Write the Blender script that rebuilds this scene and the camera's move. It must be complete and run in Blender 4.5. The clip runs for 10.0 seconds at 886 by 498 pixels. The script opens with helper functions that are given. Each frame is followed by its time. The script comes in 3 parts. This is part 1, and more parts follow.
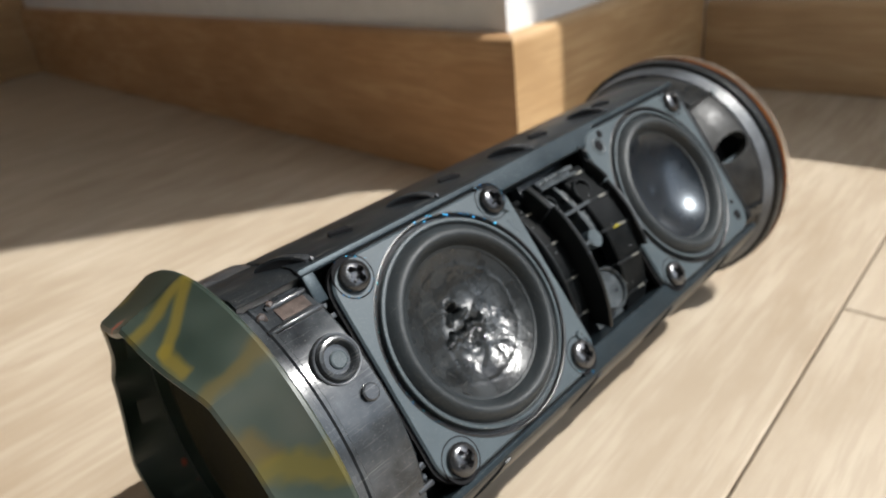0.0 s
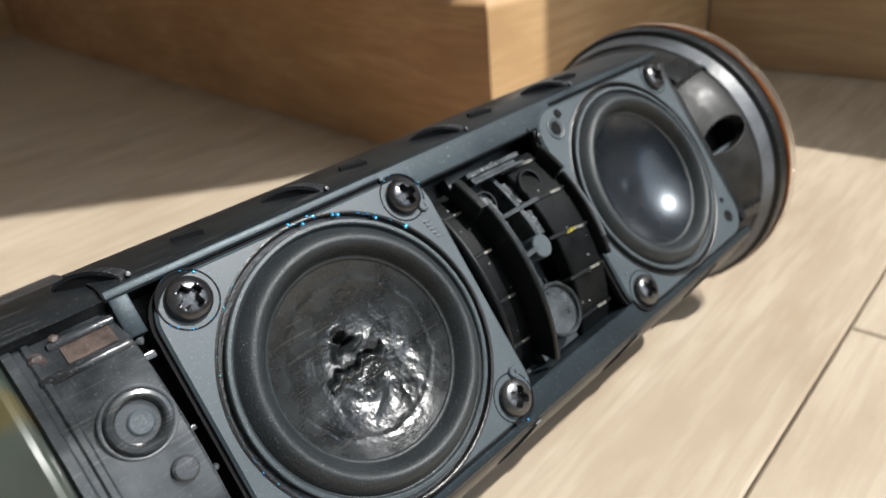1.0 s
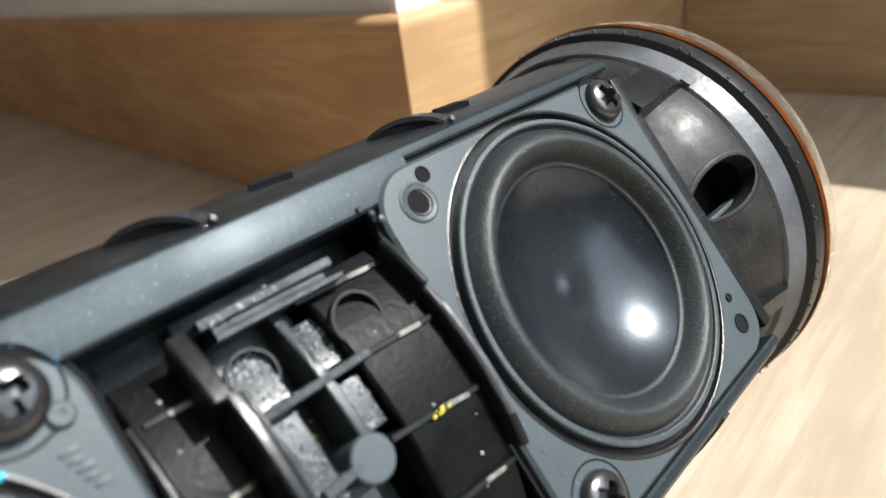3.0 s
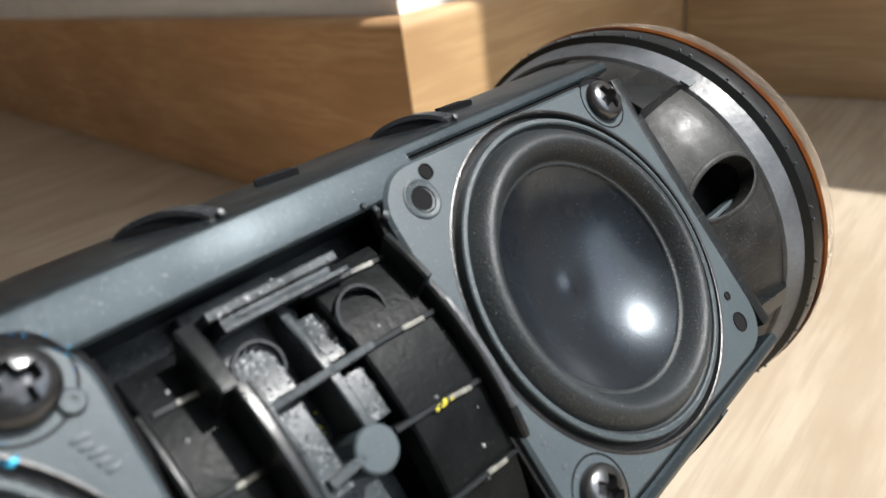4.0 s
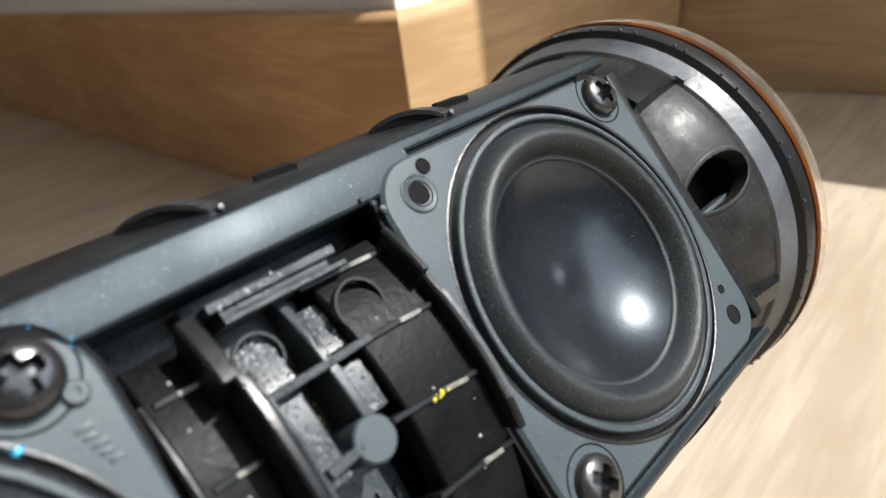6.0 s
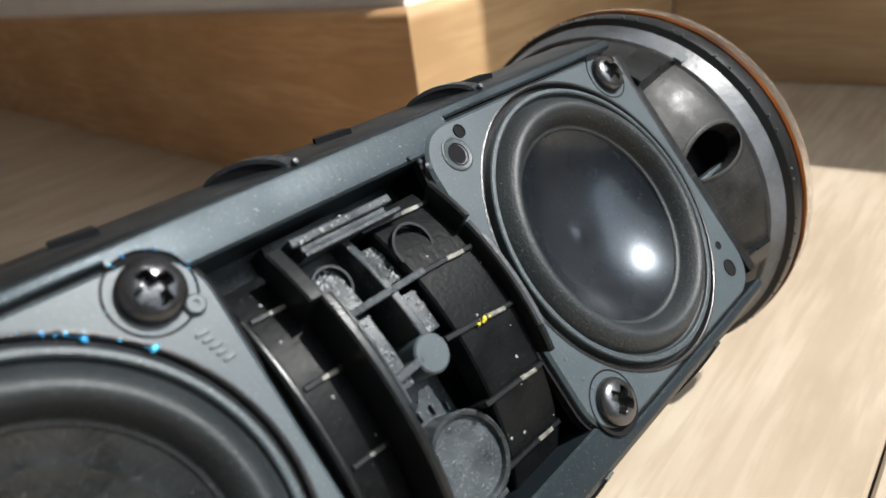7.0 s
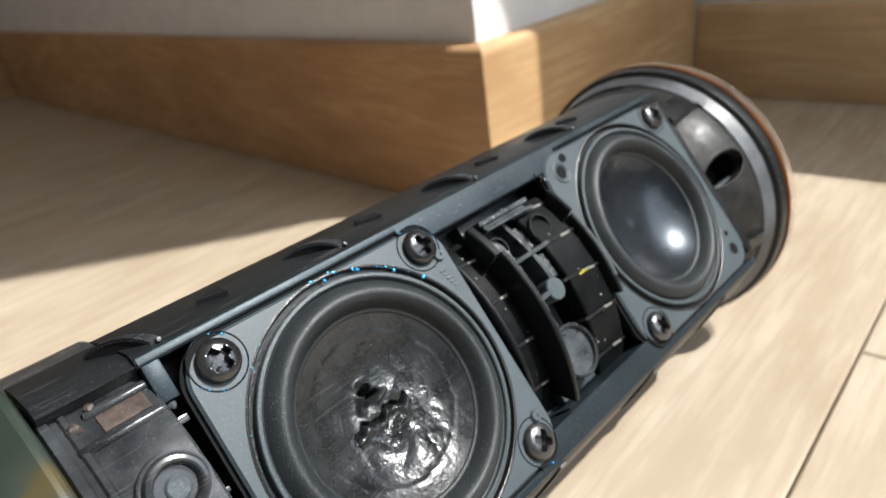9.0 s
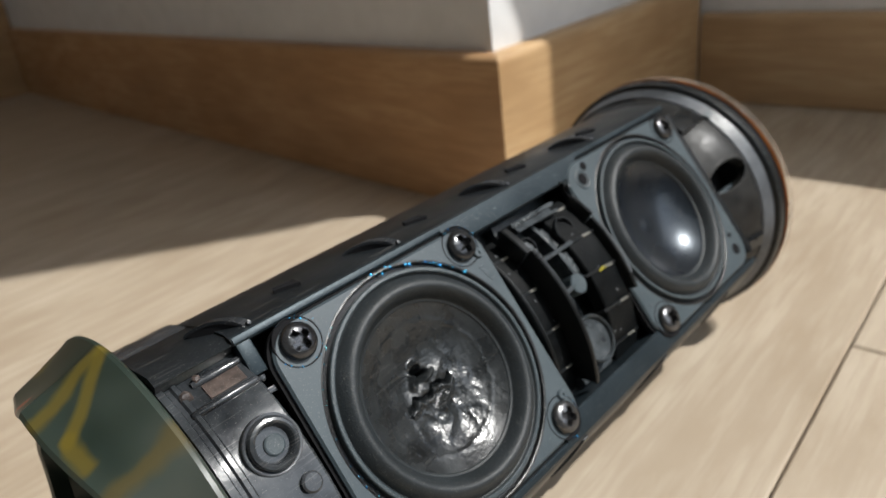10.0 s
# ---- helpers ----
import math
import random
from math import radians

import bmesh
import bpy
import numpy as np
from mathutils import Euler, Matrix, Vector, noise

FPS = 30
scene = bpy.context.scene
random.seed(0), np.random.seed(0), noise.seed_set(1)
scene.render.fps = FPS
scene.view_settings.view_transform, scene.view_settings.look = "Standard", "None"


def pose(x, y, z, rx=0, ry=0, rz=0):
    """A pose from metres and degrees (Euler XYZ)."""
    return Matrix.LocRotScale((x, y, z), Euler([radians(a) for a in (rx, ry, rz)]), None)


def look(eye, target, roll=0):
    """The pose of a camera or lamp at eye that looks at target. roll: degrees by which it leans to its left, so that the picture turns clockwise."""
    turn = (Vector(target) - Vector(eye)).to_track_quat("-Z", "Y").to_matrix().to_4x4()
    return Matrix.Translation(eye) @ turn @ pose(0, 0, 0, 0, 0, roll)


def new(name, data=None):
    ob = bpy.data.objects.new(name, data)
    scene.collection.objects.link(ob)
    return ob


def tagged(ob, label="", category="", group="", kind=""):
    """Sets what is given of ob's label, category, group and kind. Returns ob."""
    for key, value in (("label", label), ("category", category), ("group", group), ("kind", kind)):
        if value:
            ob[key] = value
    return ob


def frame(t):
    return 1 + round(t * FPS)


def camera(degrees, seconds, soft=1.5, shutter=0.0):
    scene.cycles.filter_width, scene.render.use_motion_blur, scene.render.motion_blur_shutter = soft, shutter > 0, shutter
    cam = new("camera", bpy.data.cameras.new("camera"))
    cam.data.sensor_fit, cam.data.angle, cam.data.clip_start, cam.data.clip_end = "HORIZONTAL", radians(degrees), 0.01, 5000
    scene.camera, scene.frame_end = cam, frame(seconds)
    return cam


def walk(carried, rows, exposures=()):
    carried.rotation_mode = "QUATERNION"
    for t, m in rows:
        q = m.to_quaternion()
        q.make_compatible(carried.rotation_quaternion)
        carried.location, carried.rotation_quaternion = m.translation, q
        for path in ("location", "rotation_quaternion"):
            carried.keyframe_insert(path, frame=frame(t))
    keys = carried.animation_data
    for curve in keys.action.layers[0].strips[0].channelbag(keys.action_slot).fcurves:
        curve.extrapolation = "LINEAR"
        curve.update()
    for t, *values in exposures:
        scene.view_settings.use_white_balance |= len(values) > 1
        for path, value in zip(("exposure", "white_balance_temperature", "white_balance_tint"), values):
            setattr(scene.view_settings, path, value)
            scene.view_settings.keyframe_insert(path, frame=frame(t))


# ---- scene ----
cam = camera(66.3, 10.0)
ROWS = [
    (0.0, 0.07172, -0.08030, 0.12572, 62.834, 6.279, 41.266),
    (0.5, 0.06664, -0.07199, 0.12237, 61.017, 5.724, 42.856),
    (1.0, 0.06367, -0.04683, 0.11409, 61.125, 5.187, 42.306),
    (1.5, 0.05680, -0.02199, 0.10887, 63.053, 6.487, 41.259),
    (2.0, 0.04540, -0.00489, 0.09919, 63.515, 6.844, 40.939),
    (2.5, 0.04012, 0.00542, 0.09429, 63.384, 6.611, 40.696),
    (3.0, 0.03863, 0.01256, 0.09537, 63.911, 7.261, 40.320),
    (4.5, 0.03938, 0.01092, 0.09512, 64.205, 6.919, 40.446),
    (5.0, 0.03922, 0.01105, 0.09522, 64.061, 6.915, 40.420),
    (6.5, 0.04107, 0.00998, 0.09547, 63.739, 7.186, 39.827),
    (7.0, 0.04381, -0.00212, 0.09554, 63.848, 7.421, 39.336),
    (7.5, 0.04962, -0.01755, 0.10116, 63.367, 8.044, 39.557),
    (8.0, 0.05554, -0.03380, 0.10950, 63.437, 8.216, 40.348),
    (8.5, 0.05895, -0.04324, 0.11395, 63.925, 7.748, 40.499),
    (9.0, 0.06239, -0.04939, 0.11724, 64.043, 7.454, 40.927),
    (9.5, 0.06433, -0.05896, 0.12267, 64.151, 7.004, 40.946),
    (10.0, 0.06622, -0.06384, 0.12478, 63.850, 6.911, 41.032),
]
walk(cam, [(t, pose(x, y, z, rx, ry, rz)) for t, x, y, z, rx, ry, rz in ROWS],
     [(0.0, 0.28), (0.5, 0.49), (1.0, 0.30), (1.5, 0.25), (2.0, 0.44), (2.5, 0.63), (3.0, 0.67), (4.5, 0.49), (5.0, 0.67), (6.5, 0.49),
      (7.0, 0.48), (7.5, 0.44), (8.0, 0.44), (8.5, -0.03), (9.0, 0.53), (9.5, 0.36), (10.0, -0.07)])
cam.data.dof.use_dof = True
cam.data.dof.focus_distance = 0.09
cam.data.dof.aperture_fstop = 26.0

# ---- light ----
SUN_AZ, SUN_EL = 36.0, 55.0      # degrees from +x towards +y, degrees above the horizon
toward_sun = Vector((math.cos(radians(SUN_AZ)) * math.cos(radians(SUN_EL)),
                     math.sin(radians(SUN_AZ)) * math.cos(radians(SUN_EL)), math.sin(radians(SUN_EL))))
world = bpy.data.worlds.new("sky")
scene.world = world
world.use_nodes = True
sky = world.node_tree.nodes.new("ShaderNodeTexSky")
sky.sky_type, sky.sun_disc = "NISHITA", False
sky.sun_elevation, sky.sun_rotation = radians(SUN_EL), radians(90 - SUN_AZ)
back_node = world.node_tree.nodes["Background"]
world.node_tree.links.new(sky.outputs[0], back_node.inputs[0])
back_node.inputs[1].default_value = 0.12

sun = new("sun", bpy.data.lights.new("sun", "SUN"))
sun.data.energy, sun.data.angle, sun.data.color = 5.0, radians(0.55), (1.0, 0.985, 0.95)
sun.matrix_world = look(toward_sun * 5, (0, 0, 0))

window_light = new("window_light", bpy.data.lights.new("window_light", "AREA"))
window_light.data.shape, window_light.data.size, window_light.data.size_y = "RECTANGLE", 1.3, 1.5
window_light.data.energy, window_light.data.color = 12.0, (0.86, 0.94, 1.0)
window_light.matrix_world = look((1.15, 0.40, 1.2), (-0.5, -1.2, 0.2))


# ---- materials ----
def node_material(name):
    m = bpy.data.materials.new(name)
    m.use_nodes = True
    return m, m.node_tree, m.node_tree.nodes["Principled BSDF"]


def mapped(nt, scale, coords="Object"):
    co, mp = nt.nodes.new("ShaderNodeTexCoord"), nt.nodes.new("ShaderNodeMapping")
    nt.links.new(co.outputs[coords], mp.inputs["Vector"])
    mp.inputs["Scale"].default_value = scale if isinstance(scale, tuple) else (scale,) * 3
    return mp.outputs["Vector"]


def noise_node(nt, vec, scale, detail=4.0, rough=0.55):
    n = nt.nodes.new("ShaderNodeTexNoise")
    nt.links.new(vec, n.inputs["Vector"])
    n.inputs["Scale"].default_value, n.inputs["Detail"].default_value, n.inputs["Roughness"].default_value = scale, detail, rough
    return n.outputs["Fac"]


def ramp(nt, fac, stops):
    r = nt.nodes.new("ShaderNodeValToRGB")
    nt.links.new(fac, r.inputs["Fac"])
    e = r.color_ramp.elements
    while len(e) < len(stops):
        e.new(0.5)
    for el, (p, c) in zip(e, stops):
        el.position, el.color = p, (*(c if isinstance(c, tuple) else (c,) * 3), 1)
    return r.outputs["Color"]


def mix(nt, fac, a, b, mode="MIX"):
    n = nt.nodes.new("ShaderNodeMix")
    n.data_type, n.blend_type = "RGBA", mode
    for socket, value in ((n.inputs["Factor"], fac), (n.inputs["A"], a), (n.inputs["B"], b)):
        if isinstance(value, bpy.types.NodeSocket):
            nt.links.new(value, socket)
        elif isinstance(value, tuple):
            socket.default_value = (*value, 1)
        else:
            socket.default_value = value
    return n.outputs["Result"]


def bump(nt, bs, height, strength, distance):
    b = nt.nodes.new("ShaderNodeBump")
    nt.links.new(height, b.inputs["Height"])
    b.inputs["Strength"].default_value, b.inputs["Distance"].default_value = strength, distance
    nt.links.new(b.outputs["Normal"], bs.inputs["Normal"])


def plastic(name, low, high, rough, spread=0.12, grain=900.0, relief=0.15, dust=0.0, metal=0.0, coat=0.0, blotch=70.0, scratch=0.0, drops=0.0):
    """Moulded plastic or rubber: fine grain, scuffs that change the gloss, and specks of dust."""
    m, nt, bs = node_material(name)
    vec = mapped(nt, 1.0)
    big, fine = noise_node(nt, vec, blotch, 5.0), noise_node(nt, vec, grain, 3.0)
    colour = ramp(nt, big, [(0.3, low), (0.72, high)])
    if dust:
        speck = noise_node(nt, vec, 4200.0, 2.0)
        colour = mix(nt, ramp(nt, speck, [(0.64, 0.0), (0.70, dust)]), colour, (0.42, 0.40, 0.37))
    if scratch:
        for turn, size in ((25.0, (90.0, 2600.0, 90.0)), (-50.0, (60.0, 2100.0, 60.0))):
            co, mp = nt.nodes.new("ShaderNodeTexCoord"), nt.nodes.new("ShaderNodeMapping")
            nt.links.new(co.outputs["Object"], mp.inputs["Vector"])
            mp.inputs["Rotation"].default_value, mp.inputs["Scale"].default_value = (0, 0, radians(turn)), size
            line = ramp(nt, noise_node(nt, mp.outputs["Vector"], 1.0, 2.0), [(0.64, 0.0), (0.70, scratch)])
            colour = mix(nt, line, colour, (0.30, 0.29, 0.27))
    nt.links.new(colour, bs.inputs["Base Color"])
    nt.links.new(ramp(nt, big, [(0.25, max(rough - spread, 0.05)), (0.8, min(rough + spread, 1.0))]), bs.inputs["Roughness"])
    bs.inputs["Metallic"].default_value = metal
    bs.inputs["Coat Weight"].default_value = coat
    if drops:
        fine = ramp(nt, noise_node(nt, vec, drops, 1.0, 0.4), [(0.62, 0.0), (0.78, 1.0)])
    bump(nt, bs, fine, relief, 0.0002)
    return m


GREY_PLATE = plastic("matt_grey_plastic", (0.037, 0.051, 0.059), (0.053, 0.071, 0.081), 0.46, 0.08, 1600, 0.1, dust=0.2)
BODY_BLACK = plastic("satin_black_plastic", (0.0055, 0.0068, 0.008), (0.011, 0.0135, 0.0155), 0.38, 0.1, 1300, 0.15, dust=0.2, scratch=0.08)
BODY_BLACK.node_tree.nodes["Principled BSDF"].inputs["Specular IOR Level"].default_value = 0.27
STRIP = plastic("satin_grey_strip", (0.009, 0.0138, 0.017), (0.0145, 0.0215, 0.0265), 0.42, 0.1, 1500, 0.12, dust=0.2)
STRIP.node_tree.nodes["Principled BSDF"].inputs["Specular IOR Level"].default_value = 0.29
STRIP.node_tree.nodes["Principled BSDF"].inputs["Specular Tint"].default_value = (0.78, 0.92, 1.0, 1)
GLOSS_BLACK = plastic("glossy_black_plastic", (0.004, 0.005, 0.006), (0.05, 0.054, 0.060), 0.22, 0.17, 300, 0.5, dust=0.25, scratch=0.15)
SMUDGED = plastic("smudged_black_plastic", (0.004, 0.005, 0.006), (0.06, 0.066, 0.072), 0.18, 0.15, 260, 0.4, dust=0.12, blotch=110.0, scratch=0.1)
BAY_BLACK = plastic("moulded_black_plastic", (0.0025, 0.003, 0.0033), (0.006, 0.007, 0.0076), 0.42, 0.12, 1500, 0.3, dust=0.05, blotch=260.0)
RIB_BLACK = plastic("smooth_black_plastic", (0.005, 0.0058, 0.0063), (0.010, 0.0115, 0.0125), 0.34, 0.12, 900, 0.2, dust=0.06)
RIB_BLACK.node_tree.nodes["Principled BSDF"].inputs["Specular IOR Level"].default_value = 0.28
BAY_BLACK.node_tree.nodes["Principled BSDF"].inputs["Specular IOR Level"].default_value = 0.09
# dust, and in the base grey the window's sheen on glossy black plastic
BAY_GREY = plastic("dusty_grey_sheen_plastic", (0.016, 0.020, 0.0225), (0.056, 0.066, 0.073), 0.36, 0.14, 950, 0.5, dust=0.4, blotch=260.0, drops=2300.0)
BAY_GREY.node_tree.nodes["Principled BSDF"].inputs["Specular IOR Level"].default_value = 0.3
RUBBER = plastic("black_rubber", (0.010, 0.013, 0.0145), (0.018, 0.023, 0.026), 0.5, 0.08, 2600, 0.4, dust=0.22)
RUBBER.node_tree.nodes["Principled BSDF"].inputs["Specular IOR Level"].default_value = 0.42
CONE_SMOOTH = plastic("satin_cone", (0.005, 0.0068, 0.0095), (0.009, 0.0115, 0.015), 0.27, 0.05, 900, 0.06, dust=0.12, coat=0.36)
CONE_SMOOTH.node_tree.nodes["Principled BSDF"].inputs["Specular IOR Level"].default_value = 0.3
CONE_SMOOTH.node_tree.nodes["Principled BSDF"].inputs["Specular Tint"].default_value = (0.74, 0.87, 1.0, 1)
CONE_SMOOTH.node_tree.nodes["Principled BSDF"].inputs["Coat Roughness"].default_value = 0.16
CONE_WORN = plastic("scuffed_cone", (0.0055, 0.0065, 0.007), (0.022, 0.0255, 0.0275), 0.3, 0.14, 1100, 0.3, dust=0.2, blotch=190.0, scratch=0.06)
GASKET = plastic("grey_gasket", (0.029, 0.041, 0.047), (0.042, 0.057, 0.065), 0.5, 0.07, 1900, 0.45, dust=0.35)
GROOVE = plastic("dark_groove", (0.006, 0.006, 0.007), (0.010, 0.010, 0.011), 0.38, 0.12, 1500, 0.5, dust=0.15)
SCREW = plastic("black_oxide_steel", (0.035, 0.036, 0.039), (0.15, 0.15, 0.152), 0.25, 0.08, 700, 0.2, dust=0.2, metal=0.85)
BEAD = plastic("dried_clear_residue", (0.12, 0.13, 0.14), (0.34, 0.35, 0.36), 0.12, 0.05, 900, 0.1)
BLUE_GLINT = plastic("blue_glint_fleck", (0.03, 0.22, 0.75), (0.10, 0.65, 0.90), 0.25, 0.1, 900, 0.1, metal=0.7, blotch=900.0)
YELLOW_FLECK = plastic("yellow_glue", (0.35, 0.30, 0.03), (0.65, 0.58, 0.05), 0.3, 0.1, 900, 0.1)
GREEN_GLINT = plastic("teal_glint_fleck", (0.03, 0.10, 0.35), (0.12, 0.42, 0.36), 0.25, 0.1, 900, 0.1, metal=0.7, blotch=900.0)
RUST = plastic("rusty_brown_residue", (0.012, 0.010, 0.010), (0.12, 0.085, 0.07), 0.4, 0.15, 500, 0.6, dust=0.3, blotch=330.0)
PALE_EDGE = plastic("pale_beige_edge", (0.05, 0.05, 0.045), (0.30, 0.29, 0.25), 0.4, 0.12, 900, 0.5, dust=0.3, blotch=500.0)
FLANGE = plastic("milky_grey_plastic", (0.006, 0.0065, 0.007), (0.115, 0.125, 0.14), 0.42, 0.12, 600, 0.5, dust=0.35, blotch=75.0)
DRUM = plastic("scratched_dark_foil", (0.006, 0.006, 0.006), (0.024, 0.0235, 0.022), 0.5, 0.2, 350, 0.6, dust=0.2, blotch=170.0, scratch=0.05)
DRUM.node_tree.nodes["Principled BSDF"].inputs["Specular IOR Level"].default_value = 0.24
# dull near-black: the shade inside holes, slots and gaps, put into the colour
HOLE_SHADE = plastic("painted_hole_shade", (0.010, 0.010, 0.011), (0.015, 0.015, 0.016), 0.95, 0.03, 600, 0.1)
HOLE_SHADE.node_tree.nodes["Principled BSDF"].inputs["Specular IOR Level"].default_value = 0.1
MEMBRANE = plastic("dull_olive_rubber", (0.010, 0.010, 0.006), (0.030, 0.027, 0.014), 0.8, 0.1, 900, 0.3, dust=0.15)
MEMBRANE.node_tree.nodes["Principled BSDF"].inputs["Specular IOR Level"].default_value = 0.15
ORANGE = plastic("orange_rubber_edge", (0.015, 0.012, 0.011), (0.27, 0.085, 0.02), 0.35, 0.1, 600, 0.1)
CLOUDY = plastic("cloudy_smoked_plastic", (0.62, 0.54, 0.47), (0.82, 0.75, 0.68), 0.22, 0.1, 600, 0.1)

CLOUDY.node_tree.nodes["Principled BSDF"].inputs["Alpha"].default_value = 0.4
for smoked, clear in ((CLOUDY, 0.9), (ORANGE, 0.45)):
    smoked.node_tree.nodes["Principled BSDF"].inputs["Transmission Weight"].default_value = clear
    smoked.node_tree.nodes["Principled BSDF"].inputs["IOR"].default_value = 1.08


def math_node(nt, op, a, b=0.0, clamp=False):
    n = nt.nodes.new("ShaderNodeMath")
    n.operation, n.use_clamp = op, clamp
    for socket, value in zip(n.inputs, (a, b)):
        if isinstance(value, bpy.types.NodeSocket):
            nt.links.new(value, socket)
        else:
            socket.default_value = value
    return n.outputs[0]


def camouflage():
    """Translucent olive rubber; printed ochre strokes lie across it, each from (degrees, mm) to (degrees, mm)."""
    m, nt, bs = node_material("olive_camouflage_rubber")
    vec = mapped(nt, 1.0)
    wob = noise_node(nt, vec, 120.0, 2.0)
    xyz = nt.nodes.new("ShaderNodeSeparateXYZ")
    nt.links.new(vec, xyz.inputs[0])
    bend = math_node(nt, "MULTIPLY", math_node(nt, "SUBTRACT", wob, 0.5), 6.0)
    along = math_node(nt, "ADD", math_node(nt, "MULTIPLY", xyz.outputs[0], 1000.0), bend)
    round_mm = math_node(nt, "ADD", math_node(nt, "MULTIPLY", math_node(nt, "ARCTAN2", xyz.outputs[1], math_node(nt, "ADD", xyz.outputs[2], 0.030)), 36.0), bend)
    colour = ramp(nt, noise_node(nt, vec, 45.0, 2.0), [(0.34, (0.012, 0.021, 0.016)), (0.5, (0.030, 0.042, 0.034)), (0.68, (0.066, 0.072, 0.060))])
    for a0, u0, a1, u1, half, tone in ((57, -38.5, 51, -53, 1.15, (0.105, 0.078, 0.012)), (57, -39, 43, -49.5, 1.0, (0.115, 0.086, 0.012)), (43, -49.5, 33, -50, 1.1, (0.115, 0.086, 0.012)),
                                       (24, -37, 22, -51, 1.5, (0.085, 0.065, 0.022)), (12, -52, 3, -47, 1.7, (0.085, 0.062, 0.02)), (0, -48, -9, -38, 1.9, (0.10, 0.08, 0.014)),
                                       (-30, -52, -34, -38, 1.6, (0.12, 0.09, 0.012)), (85, -38, 98, -52, 1.5, (0.11, 0.085, 0.012)), (-60, -40, -75, -52, 1.8, (0.11, 0.085, 0.012))):
        s0, s1 = radians(a0) * 36, radians(a1) * 36
        ds, du = s1 - s0, u1 - u0
        size = ds * ds + du * du
        ps, pu = math_node(nt, "SUBTRACT", round_mm, s0), math_node(nt, "SUBTRACT", along, u0)
        f = math_node(nt, "ADD", math_node(nt, "MULTIPLY", ps, ds / size), math_node(nt, "MULTIPLY", pu, du / size), True)
        es = math_node(nt, "SUBTRACT", ps, math_node(nt, "MULTIPLY", f, ds))
        eu = math_node(nt, "SUBTRACT", pu, math_node(nt, "MULTIPLY", f, du))
        far = math_node(nt, "SQRT", math_node(nt, "ADD", math_node(nt, "MULTIPLY", es, es), math_node(nt, "MULTIPLY", eu, eu)))
        cover = ramp(nt, math_node(nt, "DIVIDE", far, half * 2), [(0.28, 0.7), (0.74, 0.0)])
        colour = mix(nt, cover, colour, tone)
    fleck = ramp(nt, noise_node(nt, vec, 150.0, 1.0), [(0.72, 0.0), (0.75, 0.7)])
    colour = mix(nt, fleck, colour, (0.33, 0.05, 0.02))
    nt.links.new(colour, bs.inputs["Base Color"])
    bs.inputs["Roughness"].default_value = 0.36
    bs.inputs["Specular IOR Level"].default_value = 0.38
    bs.inputs["Subsurface Weight"].default_value = 0.1
    bs.inputs["Subsurface Radius"].default_value = (0.002, 0.0016, 0.001)
    bump(nt, bs, wob, 0.04, 0.0005)
    return m


CAMO = camouflage()


def wood(name, dark, mid, light, along, rough, streak=1.0, vary=0.0):
    """Wood print with long grain along one axis, pores and plank-to-plank tone."""
    m, nt, bs = node_material(name)
    long, fine = [9.0, 9.0, 9.0], [260.0, 260.0, 260.0]
    long[along], fine[along] = 2.0, 16.0
    info = nt.nodes.new("ShaderNodeObjectInfo")
    shift = nt.nodes.new("ShaderNodeVectorMath")
    shift.operation = "ADD"
    scaled = nt.nodes.new("ShaderNodeMath")
    scaled.operation = "MULTIPLY"
    nt.links.new(info.outputs["Random"], scaled.inputs[0])
    scaled.inputs[1].default_value = 30.0 if vary else 0.0
    co = nt.nodes.new("ShaderNodeTexCoord")
    nt.links.new(co.outputs["Object"], shift.inputs[0])
    nt.links.new(scaled.outputs[0], shift.inputs[1])

    def scaled_vec(s):
        mp = nt.nodes.new("ShaderNodeMapping")
        nt.links.new(shift.outputs[0], mp.inputs["Vector"])
        mp.inputs["Scale"].default_value = s
        return mp.outputs["Vector"]
    grain = noise_node(nt, scaled_vec(tuple(long)), 4.0 * streak, 6.0, 0.6)
    pores = noise_node(nt, scaled_vec(tuple(fine)), 1.6, 3.0, 0.6)
    cloud = noise_node(nt, scaled_vec((1.0, 1.0, 1.0)), 14.0, 3.0)
    colour = ramp(nt, grain, [(0.36, dark), (0.5, mid), (0.64, light)])
    colour = mix(nt, ramp(nt, pores, [(0.42, 0.7), (0.56, 0.0)]), colour, dark)
    colour = mix(nt, 0.35, colour, ramp(nt, cloud, [(0.3, dark), (0.7, light)]))
    if vary:
        colour = mix(nt, info.outputs["Random"], colour, mix(nt, vary, colour, light))
    nt.links.new(colour, bs.inputs["Base Color"])
    nt.links.new(ramp(nt, pores, [(0.4, rough + 0.12), (0.6, rough)]), bs.inputs["Roughness"])
    bump(nt, bs, pores, 0.35, 0.0003)
    return m


FLOOR_WOOD = wood("pale_oak_laminate", (0.325, 0.253, 0.178), (0.41, 0.336, 0.252), (0.475, 0.404, 0.314), 1, 0.45, 2.2, 0.25)
# One oak foil: the boards' shade and light are put into its three tones.
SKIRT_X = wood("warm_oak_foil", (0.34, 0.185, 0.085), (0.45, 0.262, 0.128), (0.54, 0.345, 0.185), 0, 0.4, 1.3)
SKIRT_BACK_LIT = wood("warm_oak_foil_back_lit", (0.37, 0.235, 0.12), (0.49, 0.33, 0.18), (0.58, 0.42, 0.25), 0, 0.4, 1.3)
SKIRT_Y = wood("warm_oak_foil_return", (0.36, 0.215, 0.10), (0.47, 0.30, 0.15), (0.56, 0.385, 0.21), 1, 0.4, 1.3)
